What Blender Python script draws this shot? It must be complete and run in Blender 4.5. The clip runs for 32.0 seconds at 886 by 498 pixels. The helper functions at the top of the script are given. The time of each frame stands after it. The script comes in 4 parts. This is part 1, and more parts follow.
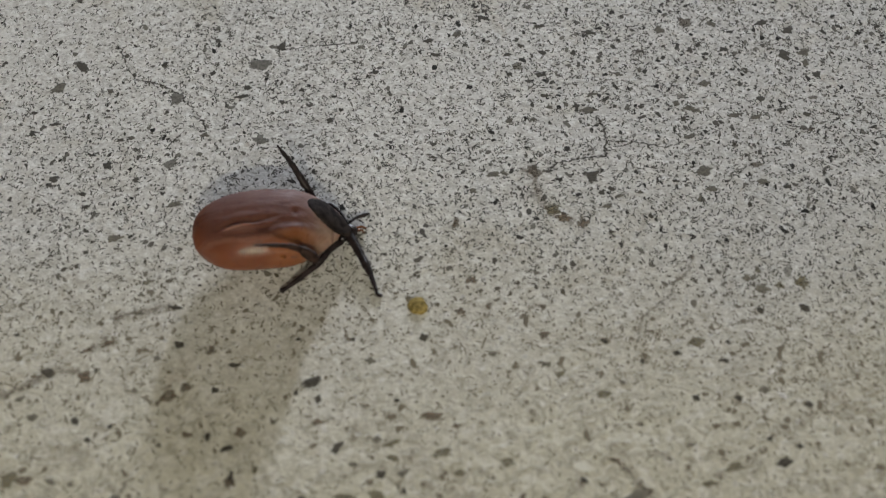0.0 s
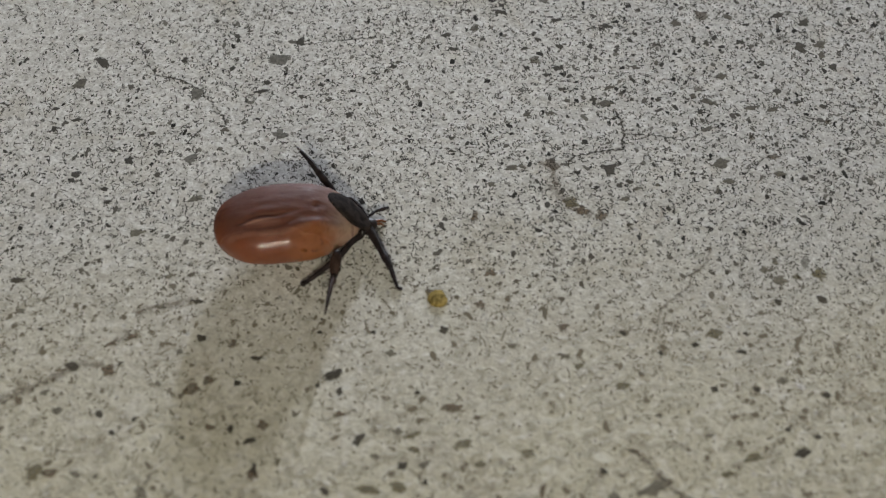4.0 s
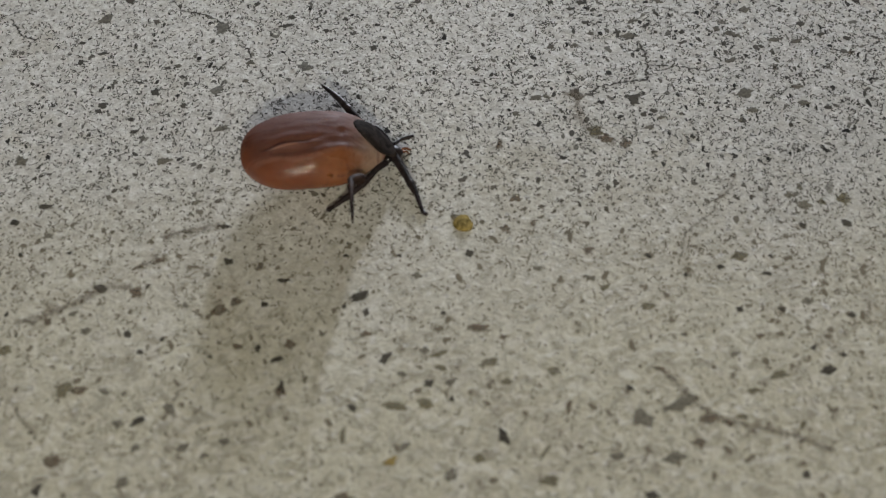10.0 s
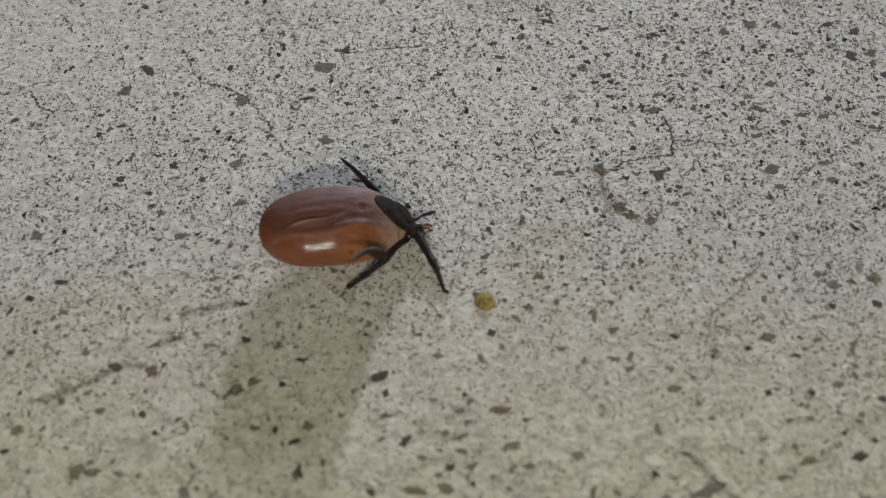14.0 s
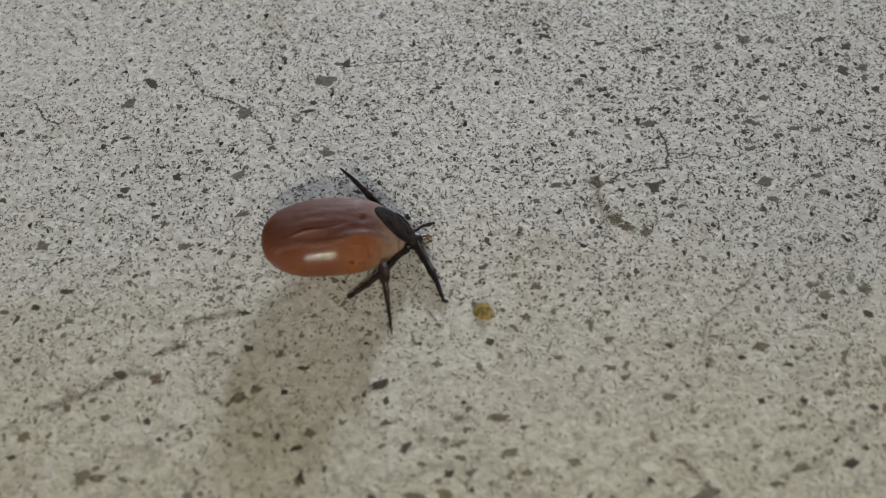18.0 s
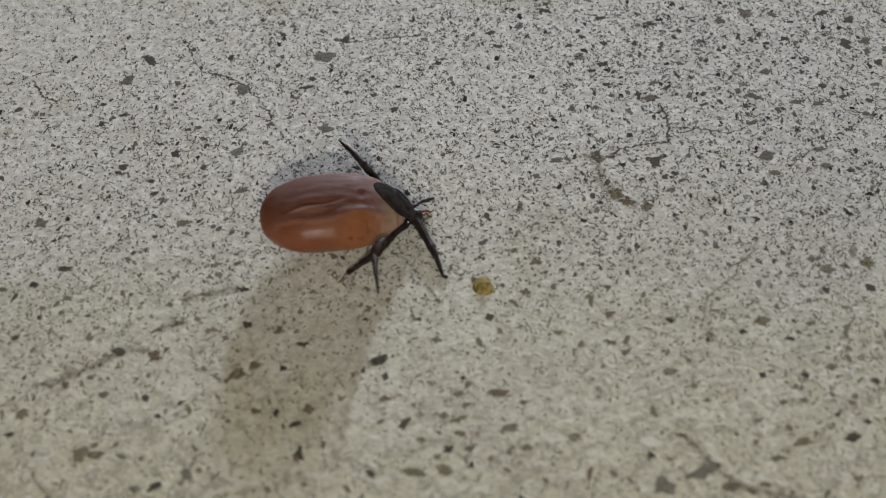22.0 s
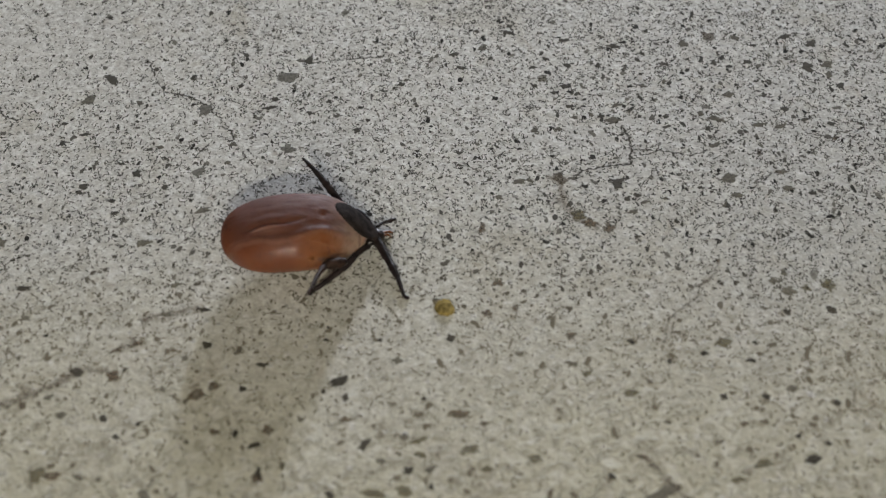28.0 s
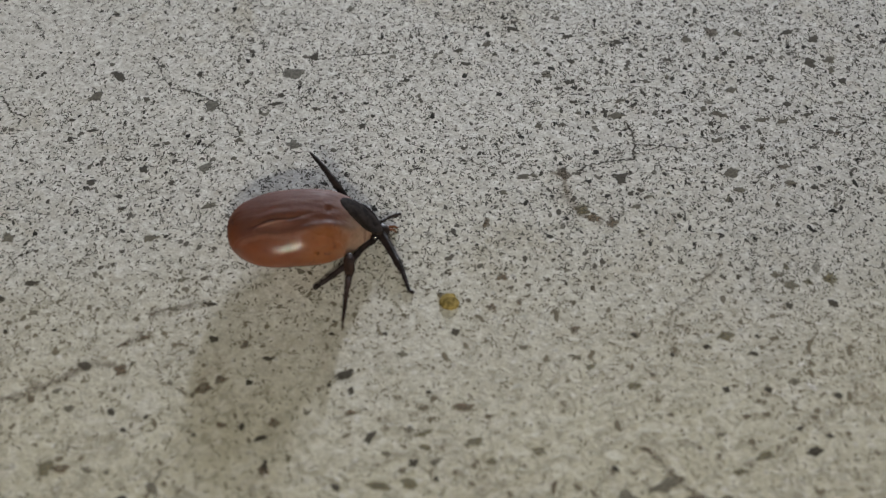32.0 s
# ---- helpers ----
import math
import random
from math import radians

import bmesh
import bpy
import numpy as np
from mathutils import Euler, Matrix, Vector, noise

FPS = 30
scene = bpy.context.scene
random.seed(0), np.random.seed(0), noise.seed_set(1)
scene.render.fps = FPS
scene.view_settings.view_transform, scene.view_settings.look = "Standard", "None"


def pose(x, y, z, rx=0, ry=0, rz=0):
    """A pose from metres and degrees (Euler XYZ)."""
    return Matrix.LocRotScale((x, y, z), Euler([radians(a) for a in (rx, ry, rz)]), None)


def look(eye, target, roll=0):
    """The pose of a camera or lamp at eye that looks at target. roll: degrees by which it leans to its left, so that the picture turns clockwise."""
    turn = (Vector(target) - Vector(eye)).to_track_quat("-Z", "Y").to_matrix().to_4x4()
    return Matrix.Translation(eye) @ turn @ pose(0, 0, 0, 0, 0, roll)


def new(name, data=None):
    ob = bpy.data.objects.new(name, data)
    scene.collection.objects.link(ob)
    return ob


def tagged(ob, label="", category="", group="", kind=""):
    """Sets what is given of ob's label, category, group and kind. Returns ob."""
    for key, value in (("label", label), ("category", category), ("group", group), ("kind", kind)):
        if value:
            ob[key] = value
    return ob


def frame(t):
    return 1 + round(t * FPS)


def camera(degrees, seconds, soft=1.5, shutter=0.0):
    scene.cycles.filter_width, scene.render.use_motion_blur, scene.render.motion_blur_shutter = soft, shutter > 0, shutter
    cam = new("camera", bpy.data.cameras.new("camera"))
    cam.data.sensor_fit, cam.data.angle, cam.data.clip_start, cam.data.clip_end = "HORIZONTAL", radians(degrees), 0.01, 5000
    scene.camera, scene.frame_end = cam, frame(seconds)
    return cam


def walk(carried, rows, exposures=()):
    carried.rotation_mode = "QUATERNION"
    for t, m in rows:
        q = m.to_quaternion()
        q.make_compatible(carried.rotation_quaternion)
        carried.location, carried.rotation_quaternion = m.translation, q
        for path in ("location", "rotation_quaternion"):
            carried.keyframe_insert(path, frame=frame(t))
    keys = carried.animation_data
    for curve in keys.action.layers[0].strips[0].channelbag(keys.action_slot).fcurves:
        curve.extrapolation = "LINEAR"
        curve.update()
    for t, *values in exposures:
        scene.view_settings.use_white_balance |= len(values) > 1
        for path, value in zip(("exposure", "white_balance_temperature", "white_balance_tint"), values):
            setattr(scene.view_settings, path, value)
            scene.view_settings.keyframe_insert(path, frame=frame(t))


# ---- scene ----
# ---- camera ----
def mm(x, y, z, rx, ry, rz):
    """A camera pose with its place in millimetres."""
    return pose(x * 0.001, y * 0.001, z * 0.001, rx, ry, rz)


cam = camera(31, 32.0, soft=1.2)
cam.data.dof.use_dof = True
cam.data.dof.focus_distance = 0.109
cam.data.dof.aperture_fstop = 50
walk(cam, [
    (0.0, mm(8.29, -64.36, 76.96, 39.917, -0.029, -2.122)),
    (0.5, mm(8.22, -64.39, 76.84, 39.909, -0.004, -2.169)),
    (1.0, mm(8.17, -64.41, 77.13, 39.852, 0.036, -2.157)),
    (1.5, mm(8.26, -64.35, 77.38, 39.731, 0.216, -2.058)),
    (2.0, mm(8.21, -64.46, 77.26, 39.873, 0.416, -1.917)),
    (2.5, mm(8.01, -64.42, 77.34, 39.664, 0.452, -1.920)),
    (3.0, mm(8.15, -64.44, 77.27, 39.689, 0.537, -1.928)),
    (3.5, mm(7.96, -64.52, 77.40, 39.617, 0.447, -1.972)),
    (5.5, mm(7.74, -65.54, 78.16, 39.583, 0.452, -2.102)),
    (6.0, mm(7.96, -65.76, 78.00, 39.741, 0.325, -2.135)),
    (6.5, mm(8.03, -66.59, 78.63, 40.144, 0.154, -2.351)),
    (7.0, mm(7.74, -68.24, 78.78, 40.235, 0.078, -2.442)),
    (7.5, mm(8.14, -70.19, 78.69, 40.645, 0.247, -2.396)),
    (8.0, mm(7.67, -70.35, 76.63, 39.620, 0.710, -2.017)),
    (8.5, mm(7.45, -69.61, 76.18, 39.151, 1.044, -1.610)),
    (9.0, mm(7.51, -69.58, 76.12, 39.611, 1.138, -1.644)),
    (9.5, mm(7.08, -69.47, 75.32, 39.798, 1.046, -1.671)),
    (10.0, mm(7.07, -68.73, 74.89, 39.723, 0.945, -1.729)),
    (10.5, mm(7.11, -68.14, 75.02, 40.400, 0.721, -1.889)),
    (11.0, mm(7.27, -66.44, 75.53, 42.094, 0.821, -1.688)),
    (11.5, mm(6.95, -66.62, 74.58, 42.200, 0.635, -1.668)),
    (12.0, mm(6.78, -66.23, 74.34, 42.063, 0.891, -1.465)),
    (12.5, mm(6.64, -66.25, 74.33, 42.044, 1.072, -1.318)),
    (13.0, mm(6.64, -66.55, 74.49, 41.841, 1.107, -1.236)),
    (13.5, mm(6.63, -66.59, 74.49, 41.857, 1.149, -1.197)),
    (14.0, mm(6.88, -66.49, 74.46, 41.710, 1.228, -1.088)),
    (14.5, mm(6.81, -66.81, 74.28, 41.857, 1.265, -1.046)),
    (16.5, mm(6.68, -67.13, 74.55, 41.800, 1.202, -1.109)),
    (17.0, mm(6.61, -67.47, 75.38, 41.903, 1.182, -1.131)),
    (17.5, mm(6.62, -67.70, 75.41, 42.065, 1.141, -1.113)),
    (18.0, mm(6.60, -67.71, 75.74, 42.122, 1.028, -1.153)),
    (18.5, mm(6.76, -67.34, 75.01, 42.026, 0.945, -1.218)),
    (19.0, mm(6.78, -67.51, 74.71, 41.844, 0.972, -1.276)),
    (19.5, mm(6.86, -67.56, 74.72, 41.889, 0.975, -1.291)),
    (20.0, mm(6.87, -67.37, 74.90, 41.823, 0.948, -1.307)),
    (20.5, mm(7.08, -67.50, 75.05, 42.050, 1.092, -1.233)),
    (21.0, mm(6.93, -67.89, 75.44, 42.100, 1.116, -1.259)),
    (21.5, mm(6.97, -68.01, 74.98, 41.776, 1.266, -1.166)),
    (22.0, mm(7.15, -67.80, 74.96, 41.567, 1.418, -1.131)),
    (22.5, mm(7.15, -67.52, 74.83, 41.776, 1.367, -1.038)),
    (23.0, mm(7.25, -67.72, 74.44, 41.805, 1.463, -1.004)),
    (23.5, mm(7.31, -67.59, 74.47, 42.011, 1.185, -1.213)),
    (24.0, mm(7.40, -67.64, 73.88, 42.013, 0.967, -1.307)),
    (24.5, mm(7.50, -67.71, 74.00, 42.106, 1.075, -1.295)),
    (26.5, mm(7.72, -67.52, 73.78, 42.233, 0.742, -1.430)),
    (27.0, mm(7.86, -67.56, 73.83, 42.136, 0.723, -1.454)),
    (27.5, mm(7.79, -67.91, 74.69, 42.437, 0.544, -1.708)),
    (28.0, mm(7.74, -67.88, 74.46, 42.522, 0.518, -1.665)),
    (28.5, mm(7.85, -67.85, 74.57, 42.435, 0.554, -1.620)),
    (29.0, mm(7.84, -67.84, 74.62, 42.322, 0.588, -1.601)),
    (29.5, mm(7.85, -67.87, 74.35, 42.280, 0.568, -1.605)),
    (30.0, mm(7.88, -67.85, 74.48, 42.317, 0.552, -1.618)),
    (30.5, mm(7.86, -67.87, 74.40, 42.383, 0.551, -1.623)),
    (31.0, mm(7.84, -68.04, 74.61, 42.362, 0.664, -1.547)),
    (31.5, mm(7.69, -68.26, 75.31, 42.190, 0.776, -1.521)),
    (32.0, mm(7.80, -68.49, 74.98, 42.386, 0.720, -1.581)),
], [(0, -0.04), (6.4, -0.04), (7.4, -0.10), (8, -0.13), (9.6, -0.12), (10.2, -0.10), (11, -0.03), (19, -0.03), (30, -0.03), (32, -0.06)])

# ---- world and lights ----
world = bpy.data.worlds.new("sky")
scene.world = world
world.use_nodes = True
wn = world.node_tree.nodes
sky = wn.new("ShaderNodeTexSky")
sky.sky_type, sky.sun_disc = "NISHITA", False
sky.sun_elevation, sky.sun_rotation = radians(14), radians(10)
wn["Background"].inputs["Strength"].default_value = 0.1
world.node_tree.links.new(sky.outputs[0], wn["Background"].inputs["Color"])

# daylight in the window's opening
WIN_X, WIN_Y, WIN_Z, WIN_W, WIN_H = 1.08, 6.0, 1.16, 0.21, 0.74
daylight = bpy.data.lights.new("window_daylight", "AREA")
daylight.shape, daylight.size, daylight.size_y = "RECTANGLE", WIN_W, WIN_H
daylight.energy, daylight.color = 452, (0.84, 0.885, 1.0)
new("window_daylight", daylight).matrix_world = look((WIN_X, WIN_Y + 0.02, WIN_Z), (0, 0, 0))
LAMP = Vector((0.15, -2.45, 1.30))
BULB_COLOUR = (0.985, 0.912, 0.743)
# the bulbs of the ceiling lamp: place from the lamp's middle, and watts
BULBS = ((-0.510, 0.082, -0.240, 16.0), (-0.361, -0.041, 0.230, 17.0), (-0.238, 0.098, 0.180, 17.0), (-0.107, -0.033, -0.016, 25.0),
         (0.041, 0.066, 0.200, 104.0), (-0.303, 0.016, -0.730, 18.0), (-0.131, -0.016, -1.000, 18.0))
for bx, by, bz, watts in BULBS:
    bulb_light = bpy.data.lights.new("bulb_light", "POINT")
    bulb_light.energy, bulb_light.color, bulb_light.shadow_soft_size = 0.91 * watts, BULB_COLOUR, 0.013 if watts > 50 else 0.010
    new("bulb_light", bulb_light).location = LAMP + Vector((bx, by, bz))


# ---- materials ----
class Nodes:
    """A short way to write a node material."""

    def __init__(self, name):
        self.mat = bpy.data.materials.new(name)
        self.mat.use_nodes = True
        self.tree = self.mat.node_tree
        self.bsdf = self.tree.nodes["Principled BSDF"]

    def add(self, kind, out, **ins):
        n = self.tree.nodes.new(kind)
        for key, value in ins.items():
            self.put(n, key, value)
        return n, n.outputs[out]

    def put(self, n, key, value):
        sock = n.inputs[int(key[1:]) if key[0] == "i" and key[1:].isdigit() else key.replace("_", " ")]
        if isinstance(value, bpy.types.NodeSocket):
            self.tree.links.new(value, sock)
        else:
            sock.default_value = value

    def math(self, op, a, b=0.0, c=0.0):
        n = self.tree.nodes.new("ShaderNodeMath")
        n.operation = op
        for i, v in enumerate((a, b, c)):
            self.put(n, f"i{i}", v)
        return n.outputs[0]

    def step(self, v, lo, hi):
        """0 at lo to 1 at hi, smoothly."""
        n = self.tree.nodes.new("ShaderNodeMapRange")
        n.interpolation_type = "SMOOTHSTEP"
        for i, x in enumerate((v, lo, hi, 0.0, 1.0)):
            self.put(n, f"i{i}", x)
        return n.outputs[0]

    def noise(self, vec, scale, detail=2.0, distortion=0.0):
        return self.add("ShaderNodeTexNoise", 0, Vector=vec, Scale=scale, Detail=detail, Distortion=distortion)[1]

    def mix(self, f, a, b):
        n = self.tree.nodes.new("ShaderNodeMix")
        n.data_type = "RGBA"
        for i, v in ((0, f), (6, a), (7, b)):
            self.put(n, f"i{i}", v)
        return n.outputs[2]

    def place(self):
        """The place in millimetres, and its x, y and z."""
        _, p = self.add("ShaderNodeTexCoord", 3)
        n = self.tree.nodes.new("ShaderNodeVectorMath")
        n.operation = "SCALE"
        self.put(n, "i0", p)
        self.put(n, "Scale", 1000.0)
        s, _ = self.add("ShaderNodeSeparateXYZ", 0, Vector=n.outputs[0])
        return n.outputs[0], s.outputs[0], s.outputs[1], s.outputs[2]

    def bump(self, height, strength, distance):
        n, out = self.add("ShaderNodeBump", 0, Height=height, Strength=strength, Distance=distance)
        self.put(self.bsdf, "Normal", out)

    def done(self, colour=None, rough=0.6, **ins):
        if colour is not None:
            self.put(self.bsdf, "Base Color", colour)
        self.put(self.bsdf, "Roughness", rough)
        for key, value in ins.items():
            self.put(self.bsdf, key, value)
        return self.mat


def rgb(r, g, b):
    return (r, g, b, 1.0)


def plain(name, colour, rough=0.6, scale=40.0, vary=0.12, **ins):
    """Paint, plaster or metal with a little unevenness."""
    m = Nodes(name)
    _, p = m.add("ShaderNodeTexCoord", 3)
    n = m.noise(p, scale, 4.0)
    dark = tuple(c * (1 - vary) for c in colour) + (1.0,)
    return m.done(m.mix(n, dark, tuple(colour) + (1.0,)), rough, **ins)


def stone_material():
    m = Nodes("speckled_pale_stone")
    p, x, y, z = m.place()
    broad = m.noise(p, 0.05, 3.0, 0.4)
    cloud = m.noise(p, 0.22, 4.0, 0.6)
    fine = m.noise(p, 1.7, 3.0, 0.3)
    grit = m.noise(p, 5.0, 2.0, 0.0)
    mottle = m.noise(p, 0.7, 4.0, 1.0)
    base = m.mix(cloud, rgb(0.50, 0.495, 0.48), rgb(0.60, 0.595, 0.575))
    base = m.mix(m.math("MULTIPLY", m.step(mottle, 0.50, 0.66), 0.22), base, rgb(0.37, 0.36, 0.33))
    base = m.mix(m.step(fine, 0.42, 0.64), base, rgb(0.705, 0.71, 0.70))
    base = m.mix(m.math("MULTIPLY", m.step(grit, 0.50, 0.62), 0.30), base, rgb(0.37, 0.365, 0.35))
    base = m.mix(m.math("MULTIPLY", m.step(grit, 0.46, 0.36), 0.35), base, rgb(0.76, 0.755, 0.735))
    # these marks lie round the tick only
    away = m.math("ADD", m.math("MULTIPLY", x, x), m.math("MULTIPLY", y, y))
    here = m.step(away, 14000.0, 3500.0)
    # greyer, more weathered stone towards the east
    east = m.math("MULTIPLY", m.step(m.math("ADD", x, m.math("MULTIPLY", broad, 14.0)), 8.0, 46.0), here)
    base = m.mix(m.math("MULTIPLY", east, 0.36), base, rgb(0.33, 0.33, 0.325))
    # yellower, softer ground on the near side
    near = m.math("MULTIPLY", m.step(m.math("ADD", y, m.math("MULTIPLY", broad, 16.0)), 18.0, -12.0), here)
    base = m.mix(m.math("MULTIPLY", near, 0.85), base, rgb(0.500, 0.473, 0.342))
    tan = m.step(m.noise(p, 0.13, 5.0, 1.2), 0.54, 0.72)
    base = m.mix(m.math("MULTIPLY", tan, 0.45), base, rgb(0.40, 0.365, 0.28))
    rust = m.step(m.noise(p, 0.35, 4.0, 2.0), 0.62, 0.74)
    base = m.mix(m.math("MULTIPLY", rust, 0.35), base, rgb(0.33, 0.26, 0.19))
    # blotches of the rubbed ground
    blot = m.noise(p, 0.42, 5.0, 1.6)
    base = m.mix(m.math("MULTIPLY", m.step(blot, 0.53, 0.64), m.math("ADD", 0.08, m.math("MULTIPLY", near, 0.40))), base, rgb(0.34, 0.315, 0.255))
    base = m.mix(m.math("MULTIPLY", m.step(blot, 0.44, 0.36), 0.3), base, rgb(0.70, 0.69, 0.655))
    v, dist = m.add("ShaderNodeTexVoronoi", 0, Vector=p, Scale=1.5)
    s, _ = m.add("ShaderNodeSeparateColor", 0, i0=v.outputs[1])
    pale = m.math("MULTIPLY", m.step(dist, 0.35, 0.2), m.step(s.outputs[2], 0.93, 0.95))
    base = m.mix(m.math("MULTIPLY", pale, 0.5), base, rgb(0.72, 0.71, 0.69))
    scab = m.math("MULTIPLY", m.step(m.noise(p, 0.75, 4.0, 1.8), 0.55, 0.64), m.math("MULTIPLY", near, 0.7))
    base = m.mix(scab, base, rgb(0.33, 0.30, 0.225))
    # curled pale and grey threads of the fine ground
    curl = m.noise(p, 3.1, 1.5, 1.6)
    base = m.mix(m.math("MULTIPLY", m.step(curl, 0.45, 0.36), m.math("SUBTRACT", 0.42, m.math("MULTIPLY", near, 0.25))), base, rgb(0.31, 0.305, 0.29))
    base = m.mix(m.math("MULTIPLY", m.step(curl, 0.56, 0.66), m.math("SUBTRACT", 0.48, m.math("MULTIPLY", near, 0.30))), base, rgb(0.765, 0.77, 0.765))
    crumb = m.noise(p, 1.3, 3.0, 1.2)
    base = m.mix(m.math("MULTIPLY", m.step(crumb, 0.54, 0.66), m.math("MULTIPLY", near, 0.75)), base, rgb(0.30, 0.275, 0.21))
    base = m.mix(m.math("MULTIPLY", m.step(crumb, 0.46, 0.34), m.math("MULTIPLY", near, 0.55)), base, rgb(0.68, 0.665, 0.59))
    # fine dark specks between the grains
    worm = m.math("ABSOLUTE", m.math("SUBTRACT", m.noise(p, 2.6, 1.0, 0.8), 0.5))
    worm = m.math("MULTIPLY", m.step(worm, 0.03, 0.008), m.step(m.noise(p, 1.3, 2.0), 0.50, 0.58))
    base = m.mix(m.math("MULTIPLY", worm, m.math("SUBTRACT", 0.4, m.math("MULTIPLY", near, 0.2))), base, rgb(0.09, 0.09, 0.09))
    dot = m.math("MULTIPLY", m.step(dist, 0.24, 0.16), m.step(s.outputs[0], 0.62, 0.66))
    tone = m.mix(s.outputs[1], rgb(0.06, 0.06, 0.06), rgb(0.30, 0.29, 0.27))
    base = m.mix(m.math("MULTIPLY", dot, m.math("SUBTRACT", 0.7, m.math("MULTIPLY", near, 0.58))), base, tone)
    height = m.math("ADD", m.math("MULTIPLY", fine, 1.0), m.math("MULTIPLY", grit, 0.35))
    height = m.math("ADD", height, m.math("MULTIPLY", mottle, 1.5))
    height = m.math("SUBTRACT", height, m.math("MULTIPLY", worm, 0.25))
    height = m.math("ADD", height, m.math("MULTIPLY", m.math("MULTIPLY", crumb, near), 2.5))
    m.bump(height, 0.6, 0.0001)
    return m.done(base, m.math("ADD", 0.55, m.math("MULTIPLY", grit, 0.2)), **{"Specular IOR Level": 0.35})


def worn_edges(m, solid, height, full=0.62, patchy=0.4):
    """World place and noises in millimetres, and a cover that frays where the chip thins out to the stone."""
    _, p = m.add("ShaderNodeNewGeometry", 0)
    n = m.tree.nodes.new("ShaderNodeVectorMath")
    n.operation = "SCALE"
    m.put(n, "i0", p)
    m.put(n, "Scale", 1000.0)
    s, _ = m.add("ShaderNodeSeparateXYZ", 0, Vector=n.outputs[0])
    fray, cloud = m.noise(n.outputs[0], 4.5, 4.0, 0.6), m.noise(n.outputs[0], 1.8, 3.0, 0.4)
    h = m.math("ADD", m.math("DIVIDE", s.outputs[2], height), m.math("MULTIPLY", m.math("SUBTRACT", fray, 0.5), 1.8))
    cover = m.math("MULTIPLY", m.step(h, 0.12, full), m.math("ADD", solid - patchy / 2, m.math("MULTIPLY", cloud, patchy)))
    return s.outputs[1], fray, cloud, m.math("MAXIMUM", m.math("MINIMUM", cover, 1.0), 0.0)


def grain_material(name, colour, solid=0.75):
    m = Nodes(name)
    y, fray, cloud, cover = worn_edges(m, solid, 0.026)
    info, rnd = m.add("ShaderNodeObjectInfo", 5)
    dark = tuple(c * 0.65 for c in colour) + (1.0,)
    lite = tuple(c * 1.4 + 0.01 for c in colour) + (1.0,)
    c = m.mix(m.step(fray, 0.3, 0.7), dark, lite)
    c = m.mix(m.math("MULTIPLY", rnd, 0.25), c, rgb(0.22, 0.203, 0.17))
    # fresher and darker off the rubbed, yellower side
    c = m.mix(m.math("MULTIPLY", m.step(y, -2.0, 8.0), 0.5), c, rgb(0.095, 0.094, 0.092))
    return m.done(c, 0.8, **{"Specular IOR Level": 0.03, "Alpha": cover})


def vein_material(name, colour, solid):
    m = Nodes(name)
    y, fray, cloud, cover = worn_edges(m, solid, 0.016, 1.2, 1.0)
    dark = tuple(c * 0.7 for c in colour) + (1.0,)
    lite = tuple(c * 1.3 for c in colour) + (1.0,)
    return m.done(m.mix(fray, dark, lite), 0.85, **{"Specular IOR Level": 0.03, "Alpha": cover})


def fleck_material():
    m = Nodes("dark_mineral_fleck")
    geo, rnd = m.add("ShaderNodeNewGeometry", 8)
    p, x, y, z = m.place()
    c = m.mix(m.math("POWER", rnd, 1.3), rgb(0.026, 0.025, 0.0235), rgb(0.19, 0.182, 0.165))
    # worn paler on the rubbed, yellower side
    worn = m.math("ADD", y, m.math("MULTIPLY", m.math("MAXIMUM", m.math("SUBTRACT", x, 5.0), 0.0), 0.12))
    c = m.mix(m.math("MULTIPLY", m.step(worn, 3.5, -8.0), 0.85), c, rgb(0.215, 0.188, 0.14))
    return m.done(c, 0.7, **{"Specular IOR Level": 0.05})


STONE = stone_material()
FLECK = fleck_material()
GRAINS = {
    "dark": grain_material("dark_grain", (0.062, 0.056, 0.046), 0.88),
    "grey": grain_material("grey_grain", (0.20, 0.186, 0.15), 0.8),
    "pale": grain_material("pale_grey_grain", (0.27, 0.265, 0.245), 0.85),
    "brown": grain_material("brown_grain", (0.185, 0.143, 0.102), 0.66),
    "olive": grain_material("olive_grain", (0.20, 0.177, 0.112), 0.65),
    "ochre": grain_material("ochre_grain", (0.33, 0.24, 0.07), 0.9),
    "white": grain_material("white_grain", (0.68, 0.67, 0.65), 0.9),
}
CRACK = {
    "dark": vein_material("crack_dirt", (0.075, 0.07, 0.062), 1.0),
    "brown": vein_material("rusty_vein", (0.23, 0.192, 0.148), 0.5),
}


